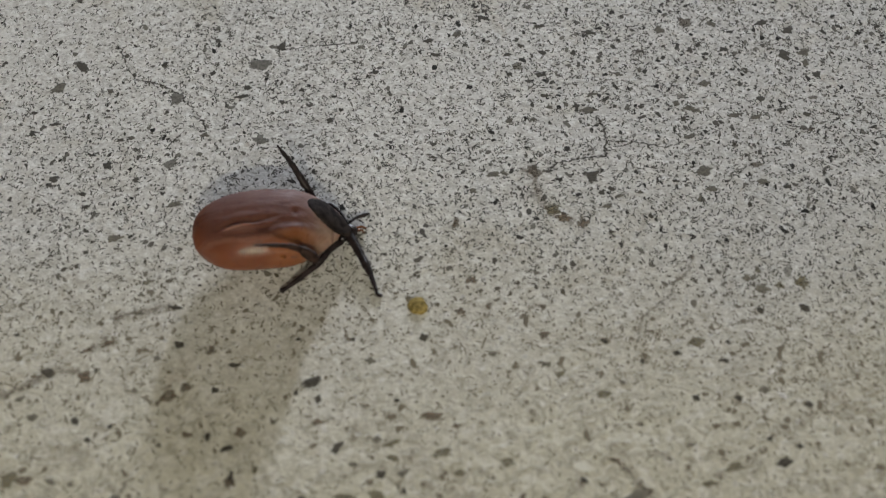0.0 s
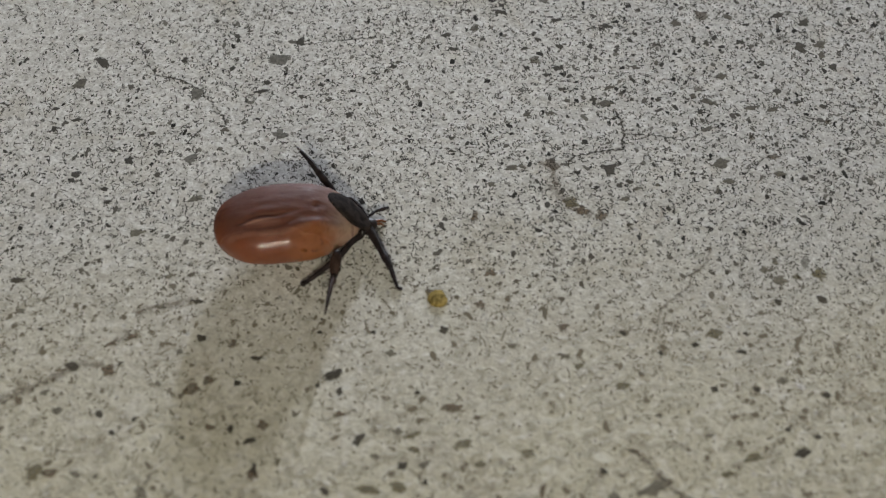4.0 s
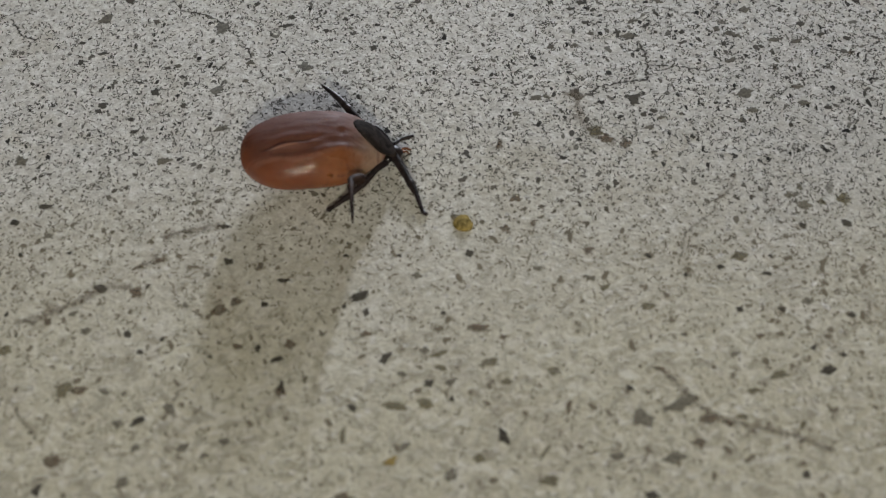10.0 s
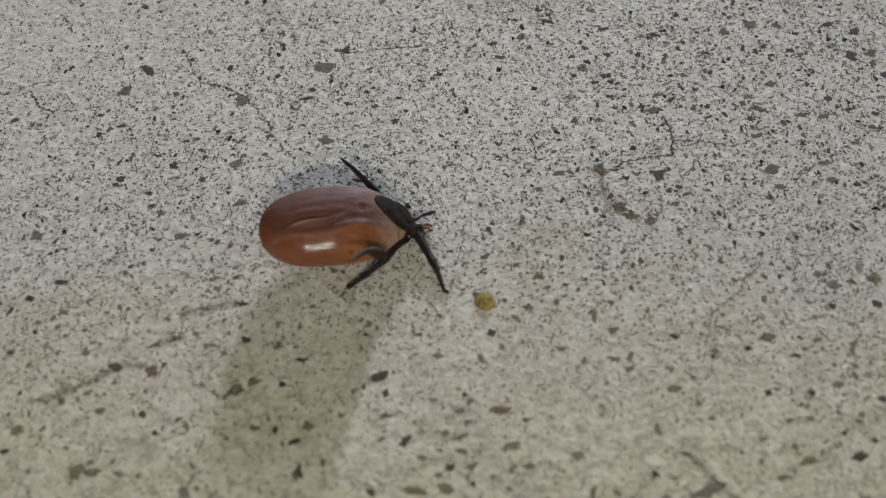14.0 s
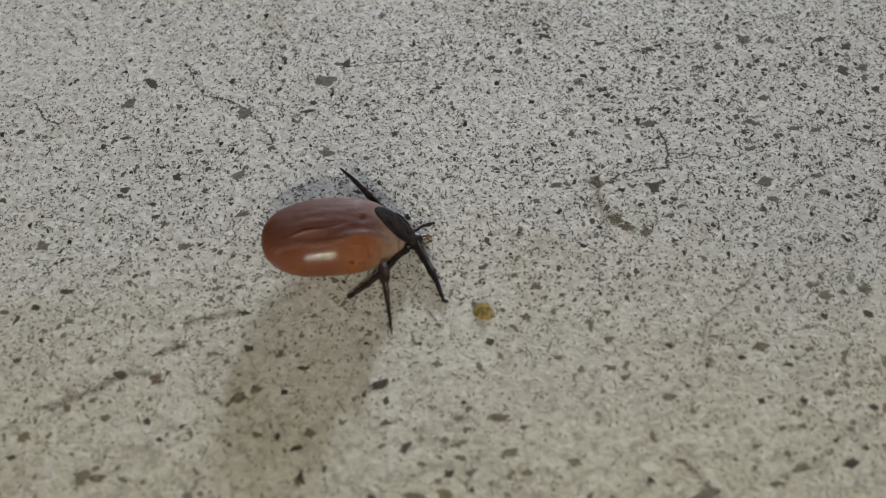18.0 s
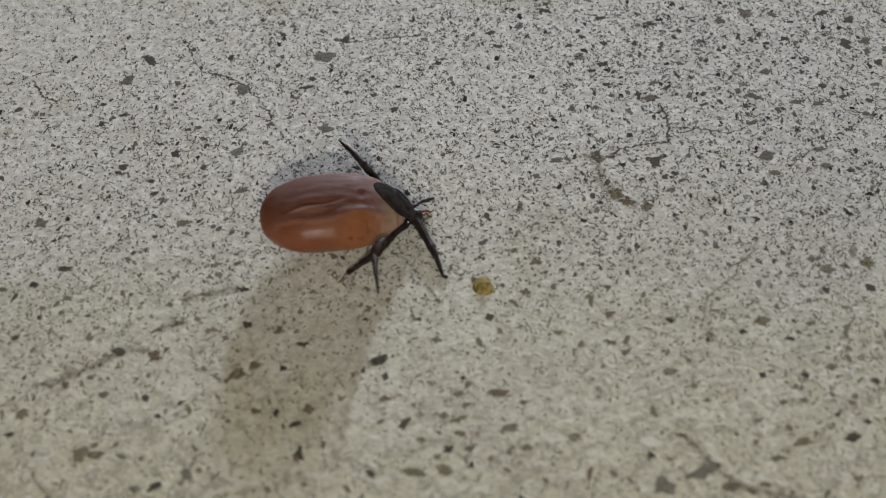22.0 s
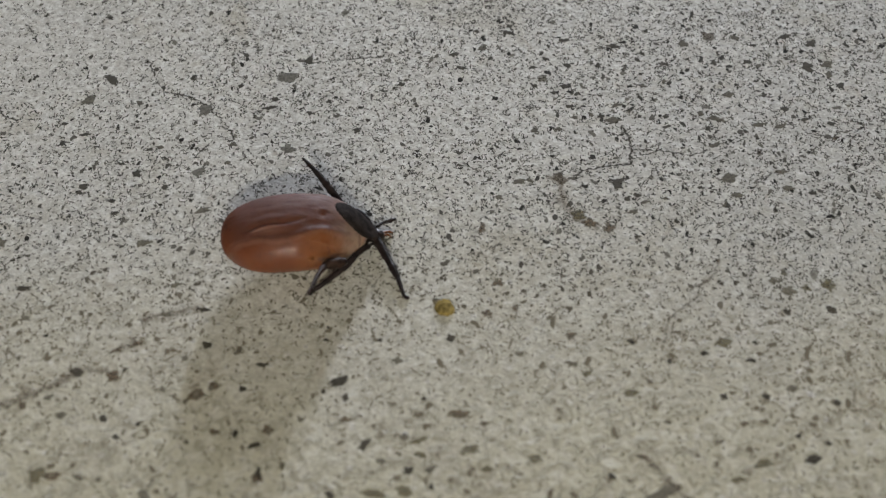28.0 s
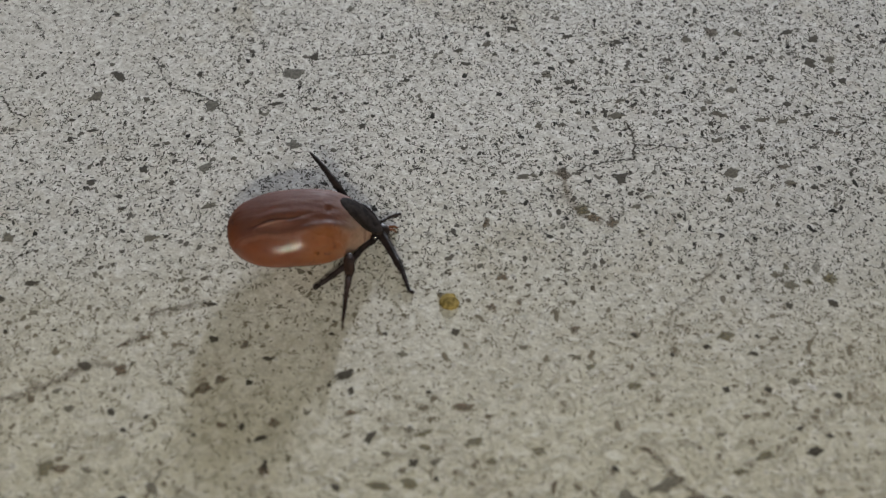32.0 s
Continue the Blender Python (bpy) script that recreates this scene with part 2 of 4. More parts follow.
def body_material():
    """Stretched, translucent skin: amber sides, back greyed by painted-in window sheen, whitish shoulders."""
    m = Nodes("stretched_tick_skin")
    p, x, y, z = m.place()
    # places as on the unbent body
    sink = m.math("MULTIPLY", m.math("POWER", m.math("MAXIMUM", m.math("DIVIDE", x, 4.72), 0.0), 1.3), 0.9)
    y, z = m.math("SUBTRACT", y, m.math("MULTIPLY", sink, 0.874)), m.math("ADD", z, sink)
    cloud = m.noise(p, 0.55, 4.0, 0.6)
    fine = m.noise(p, 2.6, 4.0, 0.3)
    side = m.mix(cloud, rgb(0.108, 0.030, 0.0125), rgb(0.168, 0.053, 0.021))
    back = m.mix(cloud, rgb(0.089, 0.033, 0.0225), rgb(0.129, 0.051, 0.034))
    # pinkish back, partly window sheen put into the colour; it ends along a fold
    rim = m.math("ADD", -1.55, m.math("MULTIPLY", m.step(x, -0.6, 1.9), 0.6))
    over = m.math("ADD", m.math("SUBTRACT", y, rim), m.math("MULTIPLY", m.math("SUBTRACT", cloud, 0.5), 0.5))
    top = m.math("MULTIPLY", m.step(over, -0.3, 0.35), m.math("MULTIPLY", m.step(x, -4.7, -3.3), m.step(z, 2.0, 2.8)))
    c = m.mix(top, side, back)
    c = m.mix(m.math("MULTIPLY", m.math("MULTIPLY", m.step(m.math("ABSOLUTE", over), 0.22, 0.04), m.step(z, 2.4, 2.9)), 0.35), c, rgb(0.26, 0.125, 0.085))
    # amber lift painted where light glows through the side
    glow = m.math("MULTIPLY", m.step(m.math("ABSOLUTE", m.math("SUBTRACT", x, 2.0)), 2.8, 0.5), m.math("SUBTRACT", 1.0, top))
    c = m.mix(m.math("MULTIPLY", glow, 0.42), c, rgb(0.30, 0.126, 0.05))
    front = m.step(m.math("ADD", x, m.math("MULTIPLY", m.math("SUBTRACT", cloud, 0.5), 1.6)), 1.7, 4.1)
    c = m.mix(m.math("MULTIPLY", front, 0.8), c, rgb(0.36, 0.265, 0.21))
    c = m.mix(m.math("MULTIPLY", m.step(fine, 0.5, 0.7), 0.22), c, rgb(0.07, 0.025, 0.018))
    patch = m.step(m.noise(p, 0.9, 3.0, 1.0), 0.60, 0.72)
    c = m.mix(m.math("MULTIPLY", patch, 0.6), c, rgb(0.075, 0.026, 0.022))
    # a pale highlight painted along the ridge of the back
    off = m.math("SUBTRACT", y, m.math("ADD", -0.55, m.math("MULTIPLY", x, 0.145)))
    ridge_glint = m.math("MULTIPLY", m.step(m.math("ABSOLUTE", off), 0.08, 0.02), m.math("MULTIPLY", m.step(x, -3.0, -2.5), m.step(x, -0.6, -1.3)))
    c = m.mix(m.math("MULTIPLY", m.math("MULTIPLY", ridge_glint, m.step(z, 2.4, 2.9)), 0.4), c, rgb(0.33, 0.19, 0.15))
    # the wet side mirrors, the back only shimmers; fine creases run along the back
    upper = m.step(m.math("ADD", y, m.math("MULTIPLY", m.step(x, 0.3, 1.2), 0.30)), -1.50, -1.20)
    shoulder = m.math("MULTIPLY", m.math("MULTIPLY", m.step(x, 0.2, 1.0), m.step(x, 3.6, 2.6)), m.math("MULTIPLY", m.step(y, -0.2, -0.7), m.step(m.noise(p, 1.6, 3.0, 0.6), 0.38, 0.6)))
    _, along = m.add("ShaderNodeMapping", 0, Vector=p, Scale=(0.4, 2.0, 1.0))
    crease = m.math("MULTIPLY", m.noise(along, 1.0, 3.0, 0.9), m.math("MULTIPLY", upper, 1.6))
    m.bump(m.math("ADD", m.math("MULTIPLY", m.math("ADD", m.math("MULTIPLY", fine, 0.7), cloud), m.math("ADD", 0.15, m.math("MULTIPLY", upper, 0.85))), crease), 0.4, 0.00008)
    return m.done(c, m.math("ADD", m.math("ADD", 0.42, m.math("MULTIPLY", top, 0.18)), m.math("MULTIPLY", fine, 0.15)), **{
        "Specular IOR Level": m.math("ADD", 0.08, m.math("MULTIPLY", top, 0.12)), "Subsurface Weight": 0.3, "Subsurface Radius": (1.0, 0.35, 0.15), "Subsurface Scale": 0.0005,
        "Coat Weight": m.math("SUBTRACT", 1.0, m.math("MULTIPLY", upper, m.math("SUBTRACT", 0.97, m.math("MULTIPLY", shoulder, 0.36)))), "Coat Roughness": m.math("ADD", 0.046, m.math("MULTIPLY", upper, 0.329))})


def chitin(name, colour, rough, shine=0.25):
    m = Nodes(name)
    p, x, y, z = m.place()
    n = m.noise(p, 2.2, 5.0, 0.5)
    dark = tuple(c * 0.55 for c in colour) + (1.0,)
    lite = tuple(c * 1.7 for c in colour) + (1.0,)
    m.bump(m.noise(p, 6.0, 3.0), 0.4, 0.00006)
    return m.done(m.mix(m.step(n, 0.3, 0.7), dark, lite), rough, **{"Specular IOR Level": shine})


SKIN = body_material()
SHIELD = chitin("dull_dark_scutum", (0.019, 0.015, 0.0135), 0.8, 0.05)
LEG = chitin("dark_leg_chitin", (0.015, 0.0105, 0.0105), 0.42, 0.22)
FEELER = chitin("brown_black_leg_chitin", (0.028, 0.017, 0.0135), 0.58, 0.08)
KNOB = chitin("polished_black_joint", (0.012, 0.009, 0.009), 0.14, 0.5)
AMBER = chitin("amber_mouthpart", (0.15, 0.06, 0.025), 0.35)
SPOT = chitin("red_brown_plate", (0.150, 0.055, 0.020), 0.6, 0.05)
PLASTER = plain("grey_plaster", (0.17, 0.17, 0.165), 0.9, 14, 0.08)
WOOD = plain("white_painted_wood", (0.72, 0.71, 0.68), 0.45, 30, 0.08)
METAL = plain("brushed_nickel", (0.55, 0.53, 0.50), 0.3, 60, 0.2, Metallic=1.0)
GLASS = Nodes("window_glass").done(rgb(0.95, 0.97, 0.97), 0.02, **{"Transmission Weight": 1.0, "IOR": 1.45})
GLOW = Nodes("lit_bulb").done(rgb(0.9, 0.85, 0.75), 0.5, **{"Emission Color": rgb(*BULB_COLOUR), "Emission Strength": 40.0})

# ---- helpers for meshes ----
MM = 0.001


def mesh_of(name, bm, material, smooth=True):
    me = bpy.data.meshes.new(name)
    bm.normal_update()
    bm.to_mesh(me)
    bm.free()
    me.materials.append(material)
    me.polygons.foreach_set("use_smooth", [smooth] * len(me.polygons))
    return me


def part(name, bm, material, parent, label="", smooth=True):
    ob = new(name, mesh_of(name, bm, material, smooth))
    ob.parent = parent
    return tagged(ob, label)


def box(bm, lo, hi):
    lo, hi = Vector(lo), Vector(hi)
    m = Matrix.Translation((lo + hi) / 2) @ Matrix.Diagonal((*(hi - lo), 1))
    bmesh.ops.create_cube(bm, size=1.0, matrix=m)
    return bm


def boxes(*pairs):
    bm = bmesh.new()
    for lo, hi in pairs:
        box(bm, lo, hi)
    return bm


def smooth_line(points, radii, n=5):
    """Catmull-Rom through points, with the radii carried along."""
    p = [Vector(q) for q in points]
    out = []
    for i in range(len(p) - 1):
        a, b, c, d = p[max(i - 1, 0)], p[i], p[i + 1], p[min(i + 2, len(p) - 1)]
        for k in range(n):
            t = k / n
            q = 0.5 * (2 * b + (c - a) * t + (2 * a - 5 * b + 4 * c - d) * t * t + (3 * b - a - 3 * c + d) * t**3)
            out.append((q, radii[i] * (1 - t) + radii[i + 1] * t))
    out.append((p[-1], radii[-1]))
    return out


def tube(points, radii, sides=12, n=5, rough=0.06, seed=0):
    """A closed, tapered, slightly knobbly tube; millimetres in, metres out."""
    rng = random.Random(seed)
    bm = bmesh.new()
    line = smooth_line(points, radii, n)
    rings, side = [], Vector((0, 0, 1))
    for i, (q, r) in enumerate(line):
        ahead = (line[min(i + 1, len(line) - 1)][0] - line[max(i - 1, 0)][0]).normalized()
        u = ahead.cross(side)
        u = u.normalized() if u.length > 1e-4 else Vector((1, 0, 0))
        v = u.cross(ahead).normalized()
        side = v
        ring, swell = [], 1 + rough * 1.5 * rng.uniform(-1, 1)
        for k in range(sides):
            a = 2 * math.pi * k / sides
            rr = r * swell * (1 + rough * rng.uniform(-1, 1))
            ring.append(bm.verts.new((q + u * rr * math.cos(a) + v * rr * math.sin(a)) * MM))
        rings.append(ring)
    for a, b in zip(rings, rings[1:]):
        for k in range(sides):
            bm.faces.new((a[k], a[(k + 1) % sides], b[(k + 1) % sides], b[k]))
    for ring, q, s in ((rings[0], line[0], -1), (rings[-1], line[-1], 1)):
        i = 0 if s < 0 else len(line) - 1
        j = 1 if s < 0 else len(line) - 2
        ahead = (line[i][0] - line[j][0]).normalized()
        tip = bm.verts.new((q[0] + ahead * q[1] * 0.6) * MM)
        for k in range(sides):
            f = (ring[k], ring[(k + 1) % sides], tip)
            bm.faces.new(f if s > 0 else f[::-1])
    bmesh.ops.recalc_face_normals(bm, faces=bm.faces[:])
    return bm


def ball(centre, radii, rz=0.0, seg=20):
    bm = bmesh.new()
    m = Matrix.Translation(Vector(centre) * MM) @ pose(0, 0, 0, 0, 0, rz) @ Matrix.Diagonal((*(r * MM for r in radii), 1))
    bmesh.ops.create_uvsphere(bm, u_segments=seg, v_segments=seg // 2 + 2, radius=1.0, matrix=m)
    return bm


# ---- the room ----
X0, X1, Y0, Y1, TOP = -3.0, 3.0, -4.5, 6.0, 2.6


def spread(lo, hi, fine_lo, fine_hi, step):
    """Cuts that are close together in the middle and wider apart outwards."""
    cuts = list(np.arange(fine_lo, fine_hi + step / 2, step))
    d, v = step, fine_hi
    while v < hi:
        d *= 1.5
        v = min(v + d, hi)
        cuts.append(v)
    d, v = step, fine_lo
    while v > lo:
        d *= 1.5
        v = max(v - d, lo)
        cuts.insert(0, v)
    return cuts


def build_floor():
    xs, ys = spread(X0, X1, -0.05, 0.07, 0.004), spread(Y0, Y1, -0.05, 0.06, 0.004)
    verts = [(x, y, 0.0) for y in ys for x in xs]
    n = len(xs)
    faces = [(j * n + i, j * n + i + 1, (j + 1) * n + i + 1, (j + 1) * n + i) for j in range(len(ys) - 1) for i in range(n - 1)]
    me = bpy.data.meshes.new("floor")
    me.from_pydata(verts, [], faces)
    me.materials.append(STONE)
    return tagged(new("floor", me), "pale grey speckled stone floor with brown stains and hairline cracks", "floor", kind="structure")


def wall(name, *pairs):
    return tagged(new(name, mesh_of(name, boxes(*pairs), PLASTER, False)), "plain grey plastered wall", "wall", kind="structure")


floor = build_floor()
T = 0.14
wl, wr, wb, wt = WIN_X - WIN_W / 2, WIN_X + WIN_W / 2, WIN_Z - WIN_H / 2, WIN_Z + WIN_H / 2
wall("wall_north", ((X0 - T, Y1, 0), (wl, Y1 + T, TOP)), ((wr, Y1, 0), (X1 + T, Y1 + T, TOP)),
     ((wl, Y1, 0), (wr, Y1 + T, wb)), ((wl, Y1, wt), (wr, Y1 + T, TOP)))
wall("wall_south", ((X0 - T, Y0 - T, 0), (X1 + T, Y0, TOP)))
wall("wall_west", ((X0 - T, Y0, 0), (X0, Y1, TOP)))
wall("wall_east", ((X1, Y0, 0), (X1 + T, Y1, TOP)))
tagged(new("ceiling", mesh_of("ceiling", boxes(((X0 - T, Y0 - T, TOP), (X1 + T, Y1 + T, TOP + 0.1))), PLASTER, False)),
       "plain grey plastered ceiling", "ceiling", kind="structure")


def build_window():
    win = tagged(new("window_1"), "window with a white wooden frame", "window", kind="structure")
    e = 0.05
    y0, y1 = Y1 + 0.07, Y1 + 0.11
    part("window_frame", boxes(((wl, y0, wb), (wl + e, y1, wt)), ((wr - e, y0, wb), (wr, y1, wt)),
                               ((wl + e, y0, wb), (wr - e, y1, wb + e)), ((wl + e, y0, wt - e), (wr - e, y1, wt))), WOOD, win, smooth=False)
    pane = part("pane", boxes(((wl + e, y0 + 0.018, wb + e), (wr - e, y0 + 0.022, wt - e))), GLASS, win, "clear glass pane", False)
    pane.visible_shadow = False
    return win


build_window()


def build_pendant():
    """A ceiling lamp with seven bulbs that hang on cables of different lengths."""
    lamp = tagged(new("ceiling_lamp"), "nickel ceiling lamp with seven round lit bulbs on cables", "lamp")
    lamp.location = (LAMP.x, LAMP.y, TOP)
    drop = LAMP.z - TOP
    k = 1000.0
    part("canopy", boxes(((-0.64, -0.10, -0.05), (0.16, 0.16, 0.0))), METAL, lamp, "long nickel canopy", False)
    for x, y, z, watts in BULBS:
        # a small reflector cup over each light
        x, y, z, r = x * k, y * k, (drop + z) * k, 9.0 if watts > 50 else 7.0
        cable = part("cable", tube([(x, y, -40), (x, y, (z - 40) / 2), (x, y, z + r * 4.2)], [3, 3, 3], 8, 5, 0.0), METAL, lamp)
        part("socket", tube([(x, y, z + r * 4.2), (x, y, z + r * 2.6)], [6, r], 12, 5, 0.0), METAL, cable)
        part("bulb", ball((x, y, z + r * 2.0), (r, r, r * 0.6), 0, 10), GLOW, cable, "round lit warm white bulb")
    return lamp


build_pendant()

# ---- the tick ----
HEAD = radians(4)


# folds of the skin: height, half-width and the line along the back, in millimetres
FOLDS = [
    (0.20, 0.12, ((-2.9, -0.98), (-2.2, -0.80), (-1.4, -0.72), (-0.7, -0.66))),
    (-0.17, 0.17, ((-3.0, -0.78), (-2.1, -0.42), (-0.8, -0.38), (0.5, -0.02))),
    (-0.10, 0.20, ((-2.8, -1.22), (-1.6, -1.16), (-0.6, -1.02), (0.4, -0.62))),
    (0.05, 0.20, ((-3.1, -1.05), (-2.4, -1.48), (-1.3, -1.66), (-0.3, -1.50), (0.4, -1.05), (1.1, -0.55))),
    (0.04, 0.22, ((-2.9, -0.38), (-1.8, 0.02), (-0.6, 0.08), (0.7, 0.28))),
    (-0.02, 0.18, ((-2.7, 0.12), (-1.3, 0.50), (0.3, 0.66))),
    (0.015, 0.22, ((-2.4, 0.62), (-0.8, 0.98), (0.8, 1.10))),
    (-0.015, 0.20, ((-1.9, 1.15), (-0.4, 1.42), (1.2, 1.40))),
    (-0.10, 0.26, ((1.45, 0.26), (1.66, 0.30), (1.90, 0.36))),
    (0.05, 0.14, ((1.30, 0.62), (1.70, 0.78), (2.10, 0.70))),
    (0.11, 0.36, ((0.1, -1.62), (1.1, -1.02), (2.1, -0.82), (3.4, -0.66))),
    (-0.06, 0.28, ((0.5, -0.72), (1.4, -0.42), (2.6, -0.28))),
]


def bow(p, ground=0.0):
    """The tick's front half sinks towards the stone and back. Parts near the ground stay where they stand."""
    d = min(1.0, 0.9 * max(0.0, p[0] / 4.72) ** 1.3)
    if ground:
        d *= max(0.0, min(1.0, (p[2] - ground) / 1.3))
    return Vector((p[0] - d * (7.5 - p[0]) / 75, p[1] + 0.874 * d, p[2] - d))


def bowed(points):
    return [bow(p, 0.1) for p in points]


def folds(x, y):
    """How far the folds lift or sink the back at a place."""
    lift = 0.0
    for deep, wide, line in FOLDS:
        best, where, last = 9.0, 0.0, len(line) - 1
        for i in range(last):
            (ax, ay), (bx, by) = line[i], line[i + 1]
            dx, dy = bx - ax, by - ay
            t = max(0.0, min(1.0, ((x - ax) * dx + (y - ay) * dy) / (dx * dx + dy * dy)))
            d = math.hypot(x - ax - t * dx, y - ay - t * dy)
            if d < best:
                best, where = d, (i + t) / last
        if best < 3 * wide:
            lift += deep * math.exp(-((best / wide) ** 2)) * (0.25 + 0.75 * math.sin(math.pi * where))
    return lift


def body_point(u, a):
    """A point of the swollen body, in millimetres: u from tail (-1) to shoulders (1), a round it (0: right side, 90: back)."""
    taper = max(0.0, (u - 0.28) / 0.72)
    full = max(0.0, 1 - abs(u) ** (2.9 if u < 0 else 2.3)) ** (1 / 2.2)
    b = 2.77 * full * (1 - 0.30 * taper**1.7)
    c = 1.80 * (full if u < 0 else max(0.0, 1 - u**2.7) ** 0.5) * (1 - 0.40 * taper**1.4)
    n = 2 / 2.35
    ca, sa = math.cos(a), math.sin(a)
    y = b * math.copysign(abs(ca) ** n, ca)
    z = c * math.copysign(abs(sa) ** n, sa)
    x = 4.72 * u
    if sa > 0:
        z += 0.02 * noise.noise(Vector((x * 1.1, y * 1.6, 9.0))) * max(0.0, min(1.0, y + 1.6))
        z += 0.06 * noise.noise(Vector((x * 0.5, y * 0.9, 4.0))) * min(1.0, sa * 2)
    else:
        z *= 1 - (0.80 if u < 0 else 0.75) * abs(u) ** 1.2 * sa * sa
    z += 1.86 - 0.42 * taper**1.6
    y += 0.22 * taper
    wob = 0.05 * noise.noise(Vector((x * 0.35, y * 0.35, z * 0.35)))
    y, z = y * (1 + wob), z * (1 + 0.5 * wob)
    ch, sh = math.cos(HEAD), math.sin(HEAD)
    x, y = x * ch - y * sh - 0.05, x * sh + y * ch + 0.42
    return bow(Vector((x, y, z + folds(x, y) if sa > 0 else z)))


def build_body():
    bm = bmesh.new()
    nu, nv = 150, 200
    rings = []
    for i in range(1, nu):
        u = -math.cos(math.pi * i / nu)
        rings.append([bm.verts.new(body_point(u, 2 * math.pi * k / nv) * MM) for k in range(nv)])
    ends = [bm.verts.new(body_point(s, 0.0) * MM) for s in (-1, 1)]
    for p, q in zip(rings, rings[1:]):
        for k in range(nv):
            bm.faces.new((p[k], p[(k + 1) % nv], q[(k + 1) % nv], q[k]))
    for k in range(nv):
        bm.faces.new((rings[0][(k + 1) % nv], rings[0][k], ends[0]))
        bm.faces.new((rings[-1][k], rings[-1][(k + 1) % nv], ends[1]))
    bmesh.ops.recalc_face_normals(bm, faces=bm.faces[:])
    return bm


def surface(x, y):
    """The height of the body's back over a place, in millimetres."""
    best = 1.0
    for i in range(60):
        u = -0.2 + 1.19 * i / 59
        for k in range(48):
            q = body_point(u, math.pi * k / 47)
            d = (q.x - x) ** 2 + (q.y - y) ** 2
            if d < 0.02:
                best = max(best, q.z)
    return best


def build_scutum():
    """The hard oval shield behind the head, laid on the back."""
    bm = bmesh.new()
    cx, cy, ang = 3.70, 1.38, radians(-31)
    rings = []
    for r in (0.0, 0.35, 0.65, 0.88, 1.0, 1.04):
        ring = []
        for k in range(24):
            a = 2 * math.pi * k / 24
            lx, ly = 1.42 * r * math.cos(a), 0.88 * r * math.sin(a) * (1 - 0.22 * math.cos(a))
            x, y = cx + lx * math.cos(ang) - ly * math.sin(ang), cy + lx * math.sin(ang) + ly * math.cos(ang)
            z = surface(x, y) + (0.09 * (1 - r**3) + 0.03 if r < 1.03 else -0.12)
            ring.append(Vector((x, y, z)))
        rings.append(ring)
    # even out the heights round each ring
    made = []
    for j, ring in enumerate(rings):
        zs = [q.z for q in ring]
        flat = [(zs[k - 2] + zs[k - 1] + zs[k] + zs[(k + 1) % 24] + zs[(k + 2) % 24]) / 5 for k in range(24)]
        made.append([bm.verts.new(Vector((q.x, q.y, flat[k])) * MM) for k, q in enumerate(ring)])
    for p, q in zip(made, made[1:]):
        for k in range(24):
            bm.faces.new((p[k], q[k], q[(k + 1) % 24], p[(k + 1) % 24]))
    bmesh.ops.remove_doubles(bm, verts=bm.verts[:], dist=1e-7)
    bmesh.ops.recalc_face_normals(bm, faces=bm.faces[:])
    return bm


tick = tagged(new("tick"), "swollen amber brown tick with black legs on pale stone", "tick")
part("body", build_body(), SKIN, tick, "swollen glossy amber brown body with wrinkled back")
part("scutum", build_scutum(), SHIELD, tick, "dull black oval shield")
head = part("head", ball(bow((4.93, 0.45, 1.45)), (0.50, 0.44, 0.36), -25), LEG, tick, "small black head")
part("mouthpart", tube(bowed([(5.15, 0.70, 1.3), (5.55, 1.15, 1.0), (5.92, 1.36, 0.62)]), [0.13, 0.10, 0.05]), AMBER, head, "amber brown mouthpart")
part("mouthpart", tube(bowed([(5.20, 0.50, 1.25), (5.55, 0.95, 0.95), (5.80, 1.02, 0.60)]), [0.10, 0.08, 0.04]), AMBER, head, "amber brown mouthpart")
part("palp", tube(bowed([(4.90, 1.35, 1.25), (5.30, 1.88, 1.05), (5.75, 2.12, 0.98), (6.12, 2.32, 0.92)]), [0.10, 0.09, 0.13, 0.08]), LEG, head, "thin black palp")
part("coxa", ball(bow((4.47, -0.22, 1.50)), (0.28, 0.27, 0.27)), KNOB, tick, "round glossy black leg joint")
part("spiracle", ball(body_point(0.16, radians(169.6)), (0.25, 0.045, 0.22)), SPOT, tick, "red brown round breathing plate")


def leg(points, radii, foot, foot_radii, label, seed):
    upper = part("leg", tube(bowed(points), radii, 14, 6, 0.07, seed), LEG, tick, label)
    part("foot", tube(bowed(foot), foot_radii, 12, 5, 0.05, seed + 1), LEG, upper)
    return upper


leg([(4.72, 0.30, 1.45), (5.12, -0.45, 1.45), (5.47, -1.18, 1.3), (5.87, -1.95, 1.0), (6.20, -2.55, 0.68)], [0.32, 0.30, 0.26, 0.25, 0.17],
    [(6.17, -2.50, 0.70), (6.42, -3.20, 0.32), (6.58, -3.60, 0.14), (6.82, -3.70, 0.10)], [0.17, 0.13, 0.10, 0.12], "stout black foreleg stretched forward", 3)
leg([(4.40, -0.15, 1.15), (3.95, -0.50, 1.12), (3.67, -0.78, 1.1), (3.20, -1.45, 1.05), (2.75, -1.85, 0.85)], [0.20, 0.20, 0.20, 0.22, 0.20],
    [(2.80, -1.80, 0.88), (1.90, -2.40, 0.52), (1.00, -2.95, 0.22), (0.66, -3.16, 0.17)], [0.20, 0.18, 0.14, 0.19], "bent black leg braced on the stone", 5)
